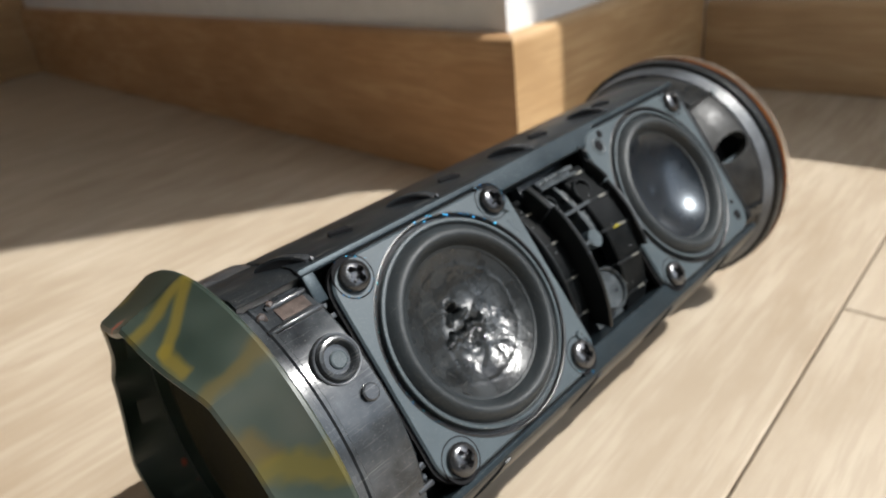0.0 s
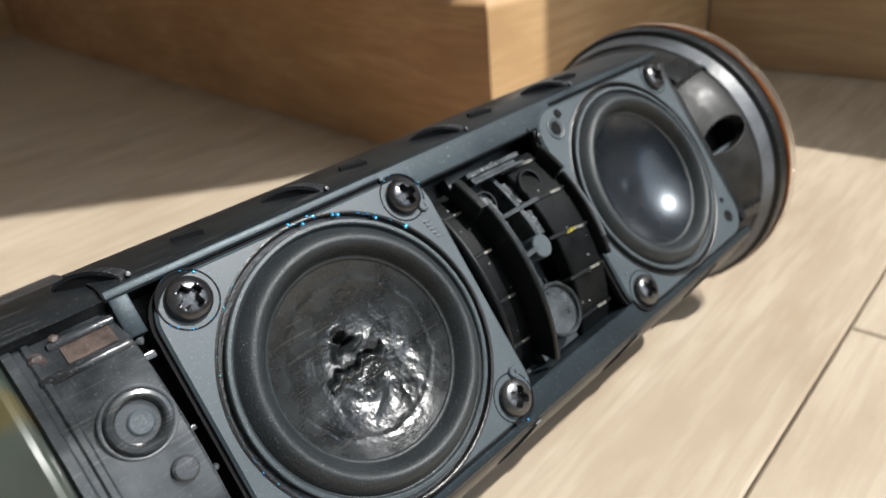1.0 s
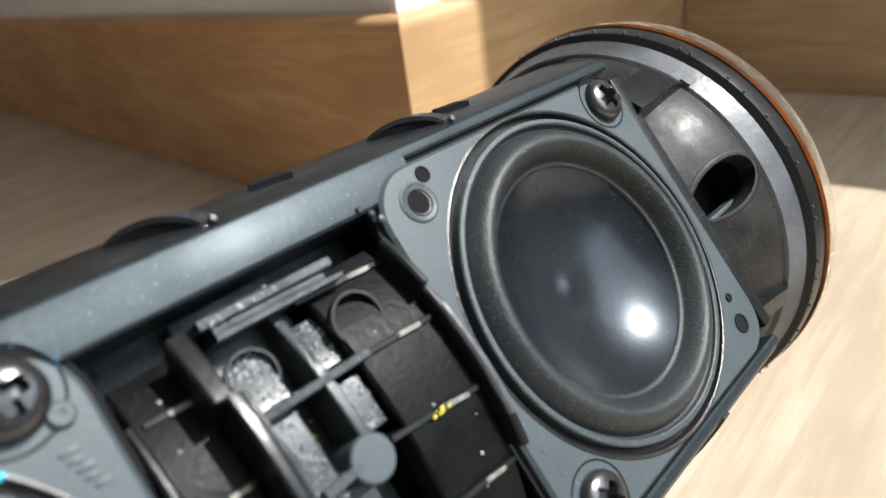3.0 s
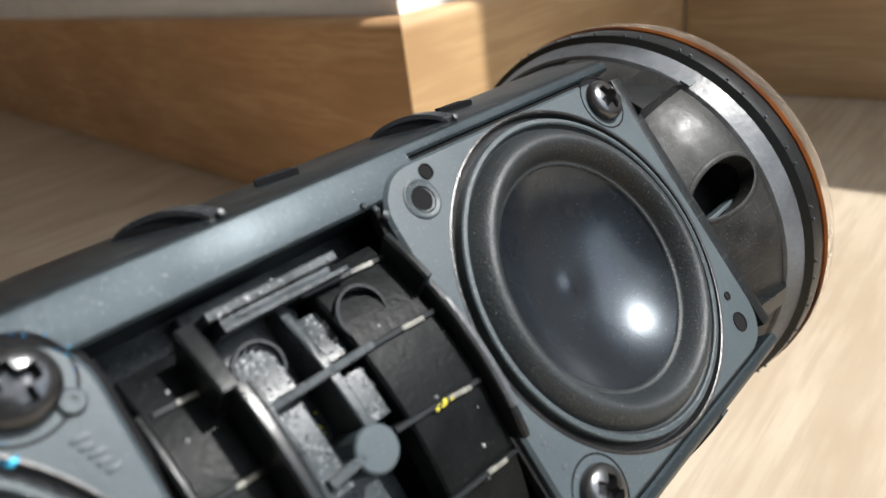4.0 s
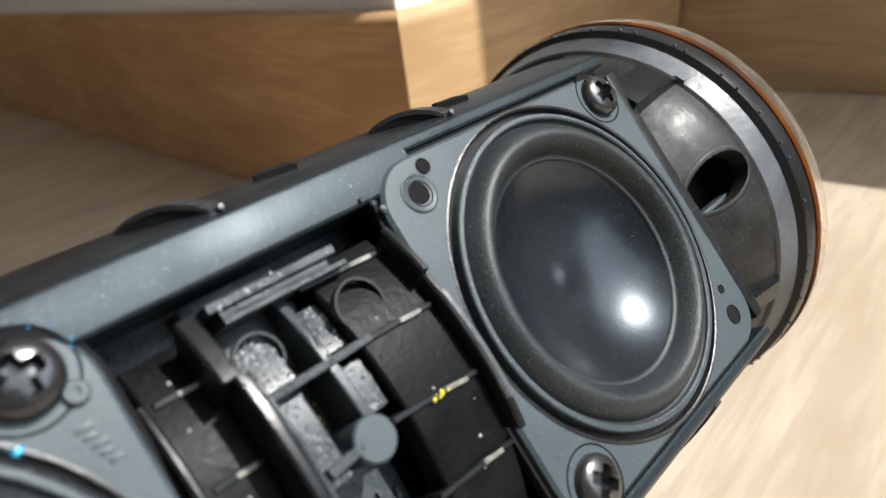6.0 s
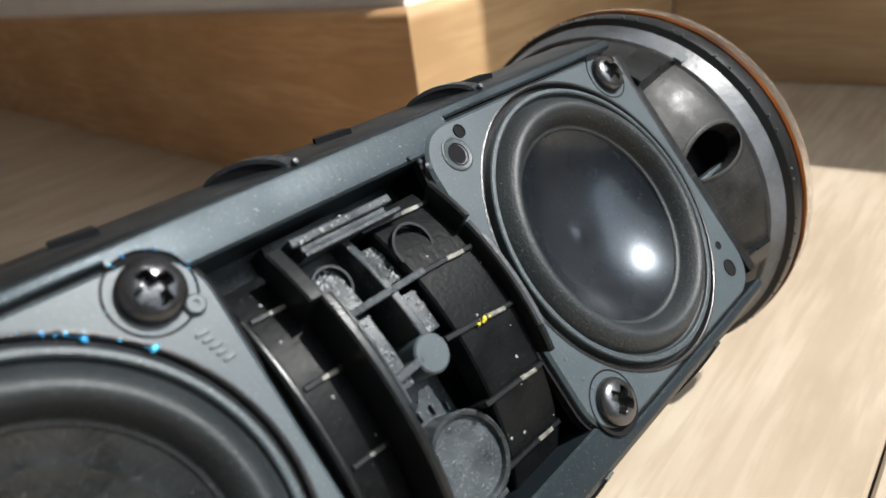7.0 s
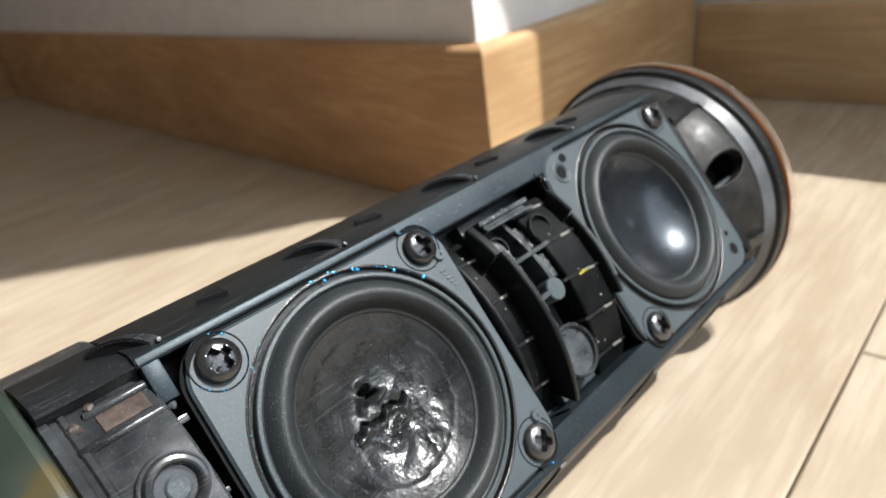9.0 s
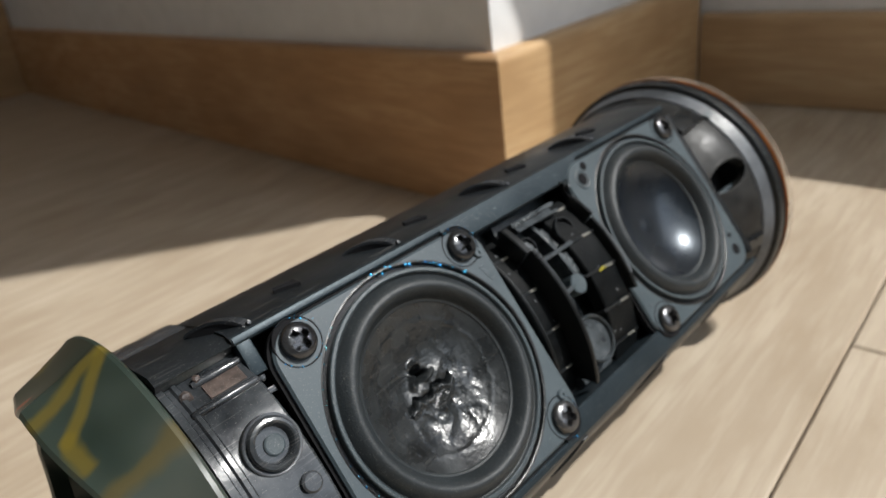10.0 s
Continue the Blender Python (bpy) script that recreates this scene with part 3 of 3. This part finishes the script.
part("bay_wall", arc_sheet(24.0, 24.8, 30.6, 7.0, -30, 24), RIB_BLACK, bay, "thin curved wall beside the driver")
part("curved_rib", arc_sheet(30.2, 31.3, 34.4, 12.0, -32, 18), RIB_BLACK, bay, "thin upright curved rib")
part("curved_rib", arc_sheet(29.4, 31.2, 33.7, 10.0, 18.4, 30), RIB_BLACK, bay)
part("rib_edge", arc_sheet(31.3, 31.9, 34.0, 11.0, -4, 18), BAY_GREY, bay, "pale rib edge")
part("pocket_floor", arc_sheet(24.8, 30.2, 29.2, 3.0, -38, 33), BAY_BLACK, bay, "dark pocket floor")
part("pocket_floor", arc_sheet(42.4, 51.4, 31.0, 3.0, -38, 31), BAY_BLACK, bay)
part("curved_rib", arc_sheet(51.5, 52.5, 32.9, 9.0, -14, 17), RIB_BLACK, bay)
part("rib_edge", arc_sheet(51.45, 52.45, 33.25, 0.7, -8, 13), FLANGE, bay, "pale top edge of an upright curved rib")
part("curved_rib", arc_sheet(51.2, 52.2, 33.8, 9.0, 17.5, 28), RIB_BLACK, bay)


def bar(a, b, wide, high, r):
    """A raised straight bar from (u, v) to (u, v), its top on the circle of radius r."""
    loops = []
    du, dv = b[0] - a[0], b[1] - a[1]
    n = math.hypot(du, dv)
    pu, pv = -dv / n * wide / 2, du / n * wide / 2
    for k in range(9):
        f = k / 8
        u, v = a[0] + du * f, a[1] + dv * f
        w = AXIS_W + math.sqrt(r * r - v * v)
        loops.append([(u + pu, v + pv, w - high), (u + pu, v + pv, w - 0.1), (u + pu * 0.7, v + pv * 0.7, w), (u - pu * 0.7, v - pv * 0.7, w), (u - pu, v - pv, w - 0.1), (u - pu, v - pv, w - high)])
    return solid(loops)


part("bar", bar((38.9, 16.0), (38.9, 1.2), 1.0, 6.0, 31.2), BAY_GREY, bay, "dusty grey cross bar")
part("bar", bar((32.0, 7.6), (43.5, 7.5), 0.8, 6.0, 31.6), BAY_GREY, bay)
part("bar", bar((32.2, 16.6), (45.5, 16.4), 0.9, 5.0, 33.9), BAY_GREY, bay)
part("bar", bar((33.0, 15.0), (46.0, 14.8), 0.5, 4.0, 33.2), BAY_GREY, bay)
part("slab", bar((33.2, 15.75), (44.5, 15.6), 1.3, 3.0, 33.0), BAY_GREY, bay, "dusty grey sloping slab")
part("dusty_plate", arc_sheet(32.0, 35.6, 30.0, 3.0, -3, 13.0), BAY_GREY, bay, "dusty plate greyed as window sheen, with beads of residue")
part("dusty_plate", arc_sheet(32.0, 36.4, 29.6, 3.0, 15.5, 26.5), BAY_GREY, bay)
part("dusty_plate", arc_sheet(39.6, 42.2, 29.7, 3.0, 3.0, 12.5), BAY_GREY, bay)
part("dusty_plate", arc_sheet(39.6, 42.6, 29.4, 3.0, 16.0, 26.0), BAY_GREY, bay)
part("bar", bar((33.4, -0.2), (37.0, 0.0), 0.9, 4.0, 31.2), BAY_GREY, bay)
for a, b in (((41.2, 7.5), (51.2, 7.0)), ((40.6, 0.2), (51.2, -0.9)), ((41.2, -8.0), (51.2, -8.7)), ((41.2, 14.6), (51.2, 14.2)), ((41.2, -15.6), (51.2, -16.0))):
    part("pocket_rib", bar(a, b, 0.6, 8.0, 31.45), RIB_BLACK, bay, "black rib between pockets")
    n = 0.42
    part("worn_edge", bar((a[0] * n + b[0] * (1 - n), a[1] * n + b[1] * (1 - n)), (b[0] - 1.6, b[1]), 0.55, 0.5, 31.52), PALE_EDGE, bay, "pale rib edge")
for v in (12.0, 4.0, -4.5, -12.5):
    part("pocket_rib", bar((25.6, v), (30.2, v - 0.2), 0.6, 6.0, 29.5), RIB_BLACK, bay)
    part("worn_edge", bar((27.6, v - 0.1), (29.4, v - 0.2), 0.5, 0.5, 29.56), PALE_EDGE, bay)
part("disc", turned([(2.15, -4.0), (2.15, 1.0), (1.95, 1.2), (0.0, 1.2)], 38.4, -0.1, 36), GREY_PLATE, bay, "round grey ejector mark")
part("round_boss", turned([(5.0, -6.0), (5.0, -1.6), (4.7, -1.3), (4.4, -1.6), (4.3, -2.3), (0.0, -2.3)], 37.4, -11.6, 48), BAY_GREY, bay, "round recessed boss")
for k in range(6):
    a = radians(60 + 18 * k)
    part("embossed_mark", block((37.4 + 6.0 * math.cos(a) - 0.25, -11.6 + 6.0 * math.sin(a) - 0.55, -5.4), (37.4 + 6.0 * math.cos(a) + 0.25, -11.6 + 6.0 * math.sin(a) + 0.55, -4.6), 0.1), BAY_GREY, bay)
for cu, cv, r in ((45.0, 10.5, 2.7), (34.6, 11.0, 2.4)):
    w = AXIS_W + math.sqrt((31.1 if cu > 40 else 29.7) ** 2 - cv * cv)
    part("moulded_ring", turned([(r, w - 0.6), (r, w + 0.25), (r - 0.3, w + 0.25), (r - 0.3, w - 0.6)], cu, cv, 40), RIB_BLACK, bay)

# ---- beads of residue, flecks of old glue and flecks coloured as glints ----
def beads(seed, count, spot, lo, hi, squash=0.6):
    """Small flattened droplets scattered by spot(rng), joined."""
    rng = random.Random(seed)
    verts, faces = [], []
    for _ in range(count):
        u, v, w = spot(rng)
        r = lo + (hi - lo) * rng.random() ** 2.5
        long = r * rng.uniform(0.8, 1.6)
        turn = rng.uniform(0, math.pi)
        base = len(verts)
        for ring, lift in ((1.0, 0.0), (0.75, 0.65)):
            for i in range(6):
                a = 2 * math.pi * i / 6
                x, y = long * ring * math.cos(a), r * ring * math.sin(a)
                verts.append(Vector((u + x * math.cos(turn) - y * math.sin(turn), v + x * math.sin(turn) + y * math.cos(turn), w + lift * r * squash)) * 0.001)
        verts.append(Vector((u, v, w + r * squash)) * 0.001)
        for i in range(6):
            j = (i + 1) % 6
            faces += [(base + i, base + j, base + 6 + j, base + 6 + i), (base + 6 + i, base + 6 + j, base + 12)]
    bm = bmesh.new()
    made = [bm.verts.new(v) for v in verts]
    for f in faces:
        bm.faces.new([made[i] for i in f])
    return bm


def on_arc(u0, u1, v0, v1, r):
    def spot(rng):
        u, v = rng.uniform(u0, u1), rng.uniform(v0, v1)
        return u, v, AXIS_W + math.sqrt(r * r - v * v)
    return spot


def on_ring(cu, cv, r, spread, w, lo, hi):
    def spot(rng):
        a, q = radians(rng.uniform(lo, hi)), r + rng.gauss(0, spread)
        return cu + q * math.cos(a), cv + q * math.sin(a), w
    return spot


for k, (u0, u1, v0, v1, r, n) in enumerate(((32.2, 35.4, -1.4, 6.6, 30.0, 110), (32.2, 36.2, 8.0, 13.0, 29.6, 110), (39.7, 42.1, 1.8, 6.3, 29.7, 50), (39.7, 42.5, 8.3, 12.8, 29.4, 50),
                                            (42.6, 51.0, -16.0, 14.0, 31.0, 12), (32.2, 36.0, -9.0, -2.0, 25.3, 20), (25.2, 29.8, -15.0, 14.0, 29.2, 6), (33.0, 45.0, 16.2, 16.9, 33.9, 30))):
    tagged(part("dried_residue", beads(40 + k, n, on_arc(u0, u1, v0, v1, r), 0.08, 0.26), BEAD, bay, "tiny glossy droplets of dried residue", 80), kind="stuff")
tagged(part("dried_residue", beads(60, 70, lambda rng: (rng.uniform(18.0, 60.0), rng.uniform(19.2, 23.0), -0.88), 0.03, 0.09), BEAD, bay, "", 80), kind="stuff")
tagged(part("glue_residue", beads(75, 14, on_arc(36.0, 37.8, 2.5, 5.0, 26.0), 0.1, 0.25), YELLOW_FLECK, bay, "tiny yellow glue flecks", 80), kind="stuff")
tagged(part("glue_residue", beads(76, 6, on_arc(44.5, 47.5, -0.7, -0.3, 31.5), 0.1, 0.3), YELLOW_FLECK, bay, "tiny yellow glue flecks", 80), kind="stuff")
# blue and teal flecks: sparkles on groove and screws, put into the colour
for k, (cu, cv, r, lo, hi, n) in enumerate(((0.0, 0.0, 21.3, 40, 95, 30), (0.0, 0.0, 21.4, 100, 215, 40), (-18.4, 18.3, 3.9, 0, 360, 20), (18.4, 18.3, 3.9, 0, 360, 22), (18.4, -18.3, 4.0, 0, 360, 8))):
    tagged(part("glue_residue", beads(80 + k, n, on_ring(cu, cv, r, 0.2, -0.42, lo, hi), 0.05, 0.34 if k == 0 else 0.2), BLUE_GLINT if k != 1 else GREEN_GLINT, near_driver, "tiny flecks coloured as blue glints", 80), kind="stuff")

# ---- near end: collar, boss and camouflage cap ----
collar = part("collar", tube([(-39.2, 30.0), (-39.2, 34.2), (-38.9, 34.9), (-37.9, 34.9), (-37.6, 34.3), (-37.0, 34.3), (-36.7, 34.75), (-36.1, 34.75), (-35.8, 34.3),
                               (-26.8, 34.3), (-26.4, 33.9), (-26.4, 30.0)], -112, 48, 72), SMUDGED, speaker, "glossy black scratched collar with a screw boss")
part("collar_underside", tube([(-39.2, 29.0), (-39.2, 33.2), (-27.2, 33.2), (-27.2, 29.0)], 48, 248, 72), GLOSS_BLACK, collar)
flank = [(22.6, -1.4), (24.4, -2.6), (28.0, -9.8), (30.6, -18.2), (32.1, -27.0), (31.8, -36.0), (28.5, -35.0), (28.8, -27.0), (27.4, -19.0), (25.0, -11.5), (21.0, -5.0)]
part("shoulder", solid([[(u, v, w) for v, w in flank] for u in (-38.8, -38.4, -27.2, -26.95)]), BODY_BLACK, collar, "scuffed black shoulder beside the cap")
part("screw_boss", turned([(3.6, 1.0), (3.6, 4.75), (3.4, 5.15), (3.0, 5.25), (2.75, 5.1), (2.6, 4.8), (2.35, 3.8), (0.0, 3.75)], -30.9, 8.0, 56), SMUDGED, collar, "round glossy screw boss")
# pale ring: the glint on the boss's glossy rim, put into the colour
part("boss_outline", turned([(4.25, 3.0), (4.2, 4.15), (4.0, 4.3), (3.8, 4.25), (3.6, 4.0)], -30.9, 8.0, 56), FLANGE, collar, "pale ring painted as the glint round the screw boss")
part("screw_core", turned([(1.55, 3.0), (1.5, 4.05), (1.25, 4.2), (0.0, 4.15)], -30.7, 7.8, 32), GASKET, collar, "dusty pale screw end")
part("end_lip", block((-26.7, 17.0, -6.0), (-24.25, 22.35, -1.0), 0.3), STRIP, collar, "grey lip between collar and driver frame")
part("peg", turned([(1.5, 2.0), (1.5, 5.0), (1.2, 5.25), (0.0, 5.25)], -29.2, 0.9, 28), GLOSS_BLACK, collar)
for deg, u0, u1, r in ((36.5, -34.5, -25.2, 0.75), (29.0, -37.0, -26.6, 0.7)):
    loops = []
    for u in (u0, u0 + 0.5, u1 - 0.5, u1):
        k = 0.75 if u in (u0, u1) else 1.0
        cv, cw = 34.2 * math.sin(radians(deg)), AXIS_W + 34.2 * math.cos(radians(deg))
        loops.append([(u, cv + k * r * math.cos(2 * math.pi * i / 14), cw + k * r * math.sin(2 * math.pi * i / 14)) for i in range(14)])
    part("ridge", solid(loops), GLOSS_BLACK, collar, "rounded glossy ridge")
part("residue", tube([(-33.5, 33.6), (-33.5, 34.55), (-27.8, 34.55), (-27.8, 33.6)], 30.5, 35.0, 10), RUST, collar, "brown rusty residue")
for v, s in ((14.2, 1.0), (-6.8, 0.8), (-10.5, 0.7), (-14.8, 1.1), (-18.0, 0.9), (4.0, 0.7)):
    part("tooth", block((-28.2, v - 0.5 * s, -2.5), (-25.2 + 0.4 * s, v + 0.5 * s, -0.6), 0.2), GLOSS_BLACK, collar, "small ragged plastic tooth")


def cap_shape(u, r, deg):
    """Ten facets that fade into the round joint."""
    facet = (deg - 57 + 18) % 36 - 18
    k = math.cos(radians(18)) / math.cos(radians(18 - abs(facet)))
    depth = min(1.0, max(0.0, (-u - 40.0) / 7.0)) if r > 31.9 else 0.0
    return u + 1.6 * (1 - math.cos(radians(3 * (deg - 57)))) * min(1.0, max(0.0, (-u - 43) / 8)), r * (1 + depth * (k - 1) * 1.3)


cap = part("end_cap", tube([(-39.3, 31.5), (-39.3, 34.5), (-39.5, 36.2), (-39.9, 37.7), (-40.3, 38.2), (-40.9, 38.4), (-47.0, 36.4), (-52.4, 34.7), (-52.9, 34.1), (-52.6, 33.1),
                            (-49.0, 31.9), (-43.0, 31.0), (-43.0, 30.0), (-39.6, 30.0)], steps=144, wobble=cap_shape), CAMO, speaker, "olive camouflage rubber end cap with ochre strokes", 22)
part("end_membrane", tube([(-39.0, 0.01), (-39.0, 31.2), (-40.6, 31.2), (-41.0, 27.0), (-42.0, 24.0), (-40.6, 20.0), (-41.0, 0.01)], steps=72), MEMBRANE, cap, "dark recessed end membrane")

def crumb(u, v, w, size, seed):
    """A torn crumb of plastic with an uneven outline."""
    rng = random.Random(seed)
    n = 9
    rings = [[(u + size * q * rng.uniform(0.7, 1.2) * math.cos(2 * math.pi * i / n), v + size * q * rng.uniform(0.7, 1.2) * math.sin(2 * math.pi * i / n), w + h * size) for i in range(n)]
             for q, h in ((1.0, -0.6), (1.0, 0.15), (0.55, 0.45))]
    return solid(rings)


for k, (u, v, w, size) in enumerate(((-25.6, 16.4, -1.2, 0.55), (-25.2, -1.5, -0.9, 0.5), (-25.8, -8.6, -0.9, 0.7), (-25.4, -12.4, -1.0, 0.5), (-25.7, -16.6, -1.3, 0.6), (-36.0, 19.5, -1.4, 0.9), (-33.5, 21.0, -1.9, 0.6))):
    part("crumb", crumb(u, v, w, size, 200 + k), SMUDGED if k < 5 else RUST, collar, "torn crumb of plastic")
for k, (u, v, size) in enumerate(((53.6, -2.6, 0.3), (54.0, -4.8, 0.35), (54.4, -7.2, 0.28), (54.9, -10.4, 0.36), (55.6, -13.6, 0.42), (56.2, -15.2, 0.36), (53.2, 17.6, 0.5), (52.4, 18.6, 0.4), (51.4, 19.4, 0.36))):
    part("crumb", crumb(u, v, -0.6, size, 300 + k), FLANGE if k < 6 else BAY_GREY, bay, "torn crumb of plastic")

# ---- far end: drum, flange, rim and cap ----
PORT_U, PORT_V = 106.9, -1.2


def drum_radius(u):
    return 28.6 + 4.8 * math.sin(math.pi / 2 * min(1.0, max(0.0, (u - 100.6) / 15.9 * 1.05))) ** 0.9


def drum_skin():
    """Funnel-shaped skin with a slanting oval port cut through it."""
    prof = [(100.6 + 15.9 * k / 40, drum_radius(100.6 + 15.9 * k / 40)) for k in range(41)]
    bm = bmesh.new()
    grid = [[bm.verts.new(Vector(about_axis(u, r, -62 + 124 * i / 200)) * 0.001) for u, r in prof] for i in range(201)]
    for a, b in zip(grid, grid[1:]):
        for k in range(40):
            mid = (a[k].co + b[k + 1].co) * 500
            du, dv = mid.x - PORT_U, mid.y - PORT_V
            long, across = du * 0.99 + dv * 0.12, -du * 0.12 + dv * 0.99
            if (long / 6.7) ** 2 + (across / 3.9) ** 2 > 1:
                bm.faces.new((a[k], a[k + 1], b[k + 1], b[k]))
    return bm


def port_lip():
    loops = []
    for k in range(65):
        a = 2 * math.pi * (k % 64) / 64
        loop = []
        for size, lift in ((1.0, -2.5), (1.0, 0.05), (1.04, 0.14), (1.12, 0.12), (1.15, -0.1)):
            x, y = 6.3 * size * math.cos(a), 3.5 * (size + (size - 1)) * math.sin(a)
            u, v = PORT_U + x * 0.99 - y * 0.12, PORT_V + x * 0.12 + y * 0.99
            r = drum_radius(u) + lift
            loop.append((u, v, AXIS_W + math.sqrt(r * r - v * v)))
        loops.append(loop)
    return solid(loops, closed_ends=False, ring=False)


drum = part("drum", drum_skin(), DRUM, speaker, "scratched dark drum with an oval port", 60)
part("port_lip", port_lip(), DRUM, drum, "rounded lip of the oval port", 60)
part("drum_back", tube([(101.0, 18.0), (101.0, 25.0), (114.8, 25.0), (115.2, 33.0), (116.4, 33.0), (116.4, 18.0)], -140, 140, 60), HOLE_SHADE, drum, "hollow behind the port, its shade put into the colour")
part("drum_side", tube([(100.6, 24.0), (100.6, 28.6), (108.0, 32.2), (116.5, 33.4), (116.5, 24.0)], 62, 298, 72), BODY_BLACK, drum)
part("end_wall", block((99.65, -20.6, -7.0), (101.9, 20.6, -0.75), 0.3), BODY_BLACK, drum, "black wall behind the driver frame")
part("port_rib", block((101.5, -4.6, -3.4), (115.0, -3.9, -1.0), 0.2), GREY_PLATE, drum, "rib inside the port")
part("front_lip", tube([(99.7, 22.0), (99.7, 28.3), (100.7, 28.7), (100.7, 22.0)], -60, 60, 40), GROOVE, drum, "dark gap behind the driver")
flange = part("flange", tube([(114.6, 31.5), (113.7, 33.35), (114.0, 33.9), (116.8, 35.2), (117.5, 35.5), (118.2, 35.3), (118.4, 30.0)]), FLANGE, speaker, "milky grey flange ring")
rim = part("rim", tube([(117.4, 34.0), (117.2, 35.4), (117.9, 36.5), (119.2, 36.8), (121.0, 36.8), (122.6, 36.4), (122.6, 34.0)]), RIB_BLACK, speaker, "black rim ring with small notches")
for k in range(26):
    deg = -96 + k * 7.3 + 2.2 * math.sin(k * 2.7)
    u, v, w = about_axis(118.3, 36.65, deg)
    part("rim_tooth", block((u - 0.2, v - 0.22, w - 0.22), (u + 0.2, v + 0.22, w + 0.22), 0.1), GREY_PLATE, rim)
far_cap = part("far_cap", tube([(122.4, 34.0), (122.4, 36.4), (123.4, 36.9), (124.6, 37.2), (126.0, 37.0), (129.0, 35.0), (129.4, 34.2), (128.4, 33.8), (126.0, 35.2), (124.0, 34.6)]), CLOUDY, speaker, "cloudy smoked end cap")
part("edge_band", tube([(121.8, 35.6), (121.7, 36.9), (122.2, 37.2), (123.0, 37.0), (123.0, 35.6)]), ORANGE, far_cap, "thin translucent orange edge")
part("bracket", tube([(101.2, 27.0), (101.2, 33.6), (109.5, 35.2), (113.5, 34.2), (113.5, 28.0)], 26, 35, 8), RIB_BLACK, drum, "black corner bracket")
part("bracket", tube([(104.8, 27.0), (104.8, 33.2), (112.5, 34.4), (114.5, 33.5), (114.5, 28.0)], -41, -36, 8), RIB_BLACK, drum)
part("pale_corner", tube([(114.0, 30.0), (114.0, 34.3), (116.8, 35.0), (117.5, 30.0)], 24.5, 27.5, 8), GREY_PLATE, drum, "pale moulded corner")

# ---- floor ----
floor = setting("floor", block((LEFT_X - 0.1, REAR_Y - 0.1, -0.06), (RIGHT_X + 0.1, w2 + 0.08, -0.0085), scale=1.0), FLOOR_WOOD, "pale oak laminate floor of long planks", "floor")
PLANK_L, GAP = 1.40, 0.0005


def plank_mesh(width, y0, y1):
    bm = block((0, y0, -0.008), (width - GAP, y1 - GAP, 0.0), scale=1.0)
    top = [e for e in bm.edges if all(abs(v.co.z) < 1e-6 for v in e.verts)]
    bmesh.ops.bevel(bm, geom=top, offset=0.0006, segments=1, affect="EDGES")
    me = bpy.data.meshes.new("plank")
    bm.to_mesh(me)
    bm.free()
    me.materials.append(FLOOR_WOOD)
    return me


edges = [-0.927, -0.445, 0.037, 0.278, 0.519, 0.760, 1.001, 1.242, 1.483, 1.724, 1.965, 2.206, 2.447]
for i, (x0, x1) in enumerate(zip(edges, edges[1:])):
    x0, x1 = max(x0, LEFT_X), min(x1, RIGHT_X)
    whole = plank_mesh(x1 - x0, 0.0, PLANK_L)
    start = 0.128 if i == 2 else 0.128 + 0.31 * ((i * 7) % 5 - 2) + 0.53
    for k in range(-3, 2):
        y = start + k * PLANK_L
        if y > w2 or y + PLANK_L < REAR_Y:
            continue
        lo, hi = max(0.0, REAR_Y - y), min(PLANK_L, w2 - y)
        if hi - lo < 0.01:
            continue
        ob = new("plank", whole if hi - lo > PLANK_L - 1e-6 else plank_mesh(x1 - x0, lo, hi))
        ob.parent = floor
        ob.matrix_basis = Matrix.Translation((x0, y, 0.0))
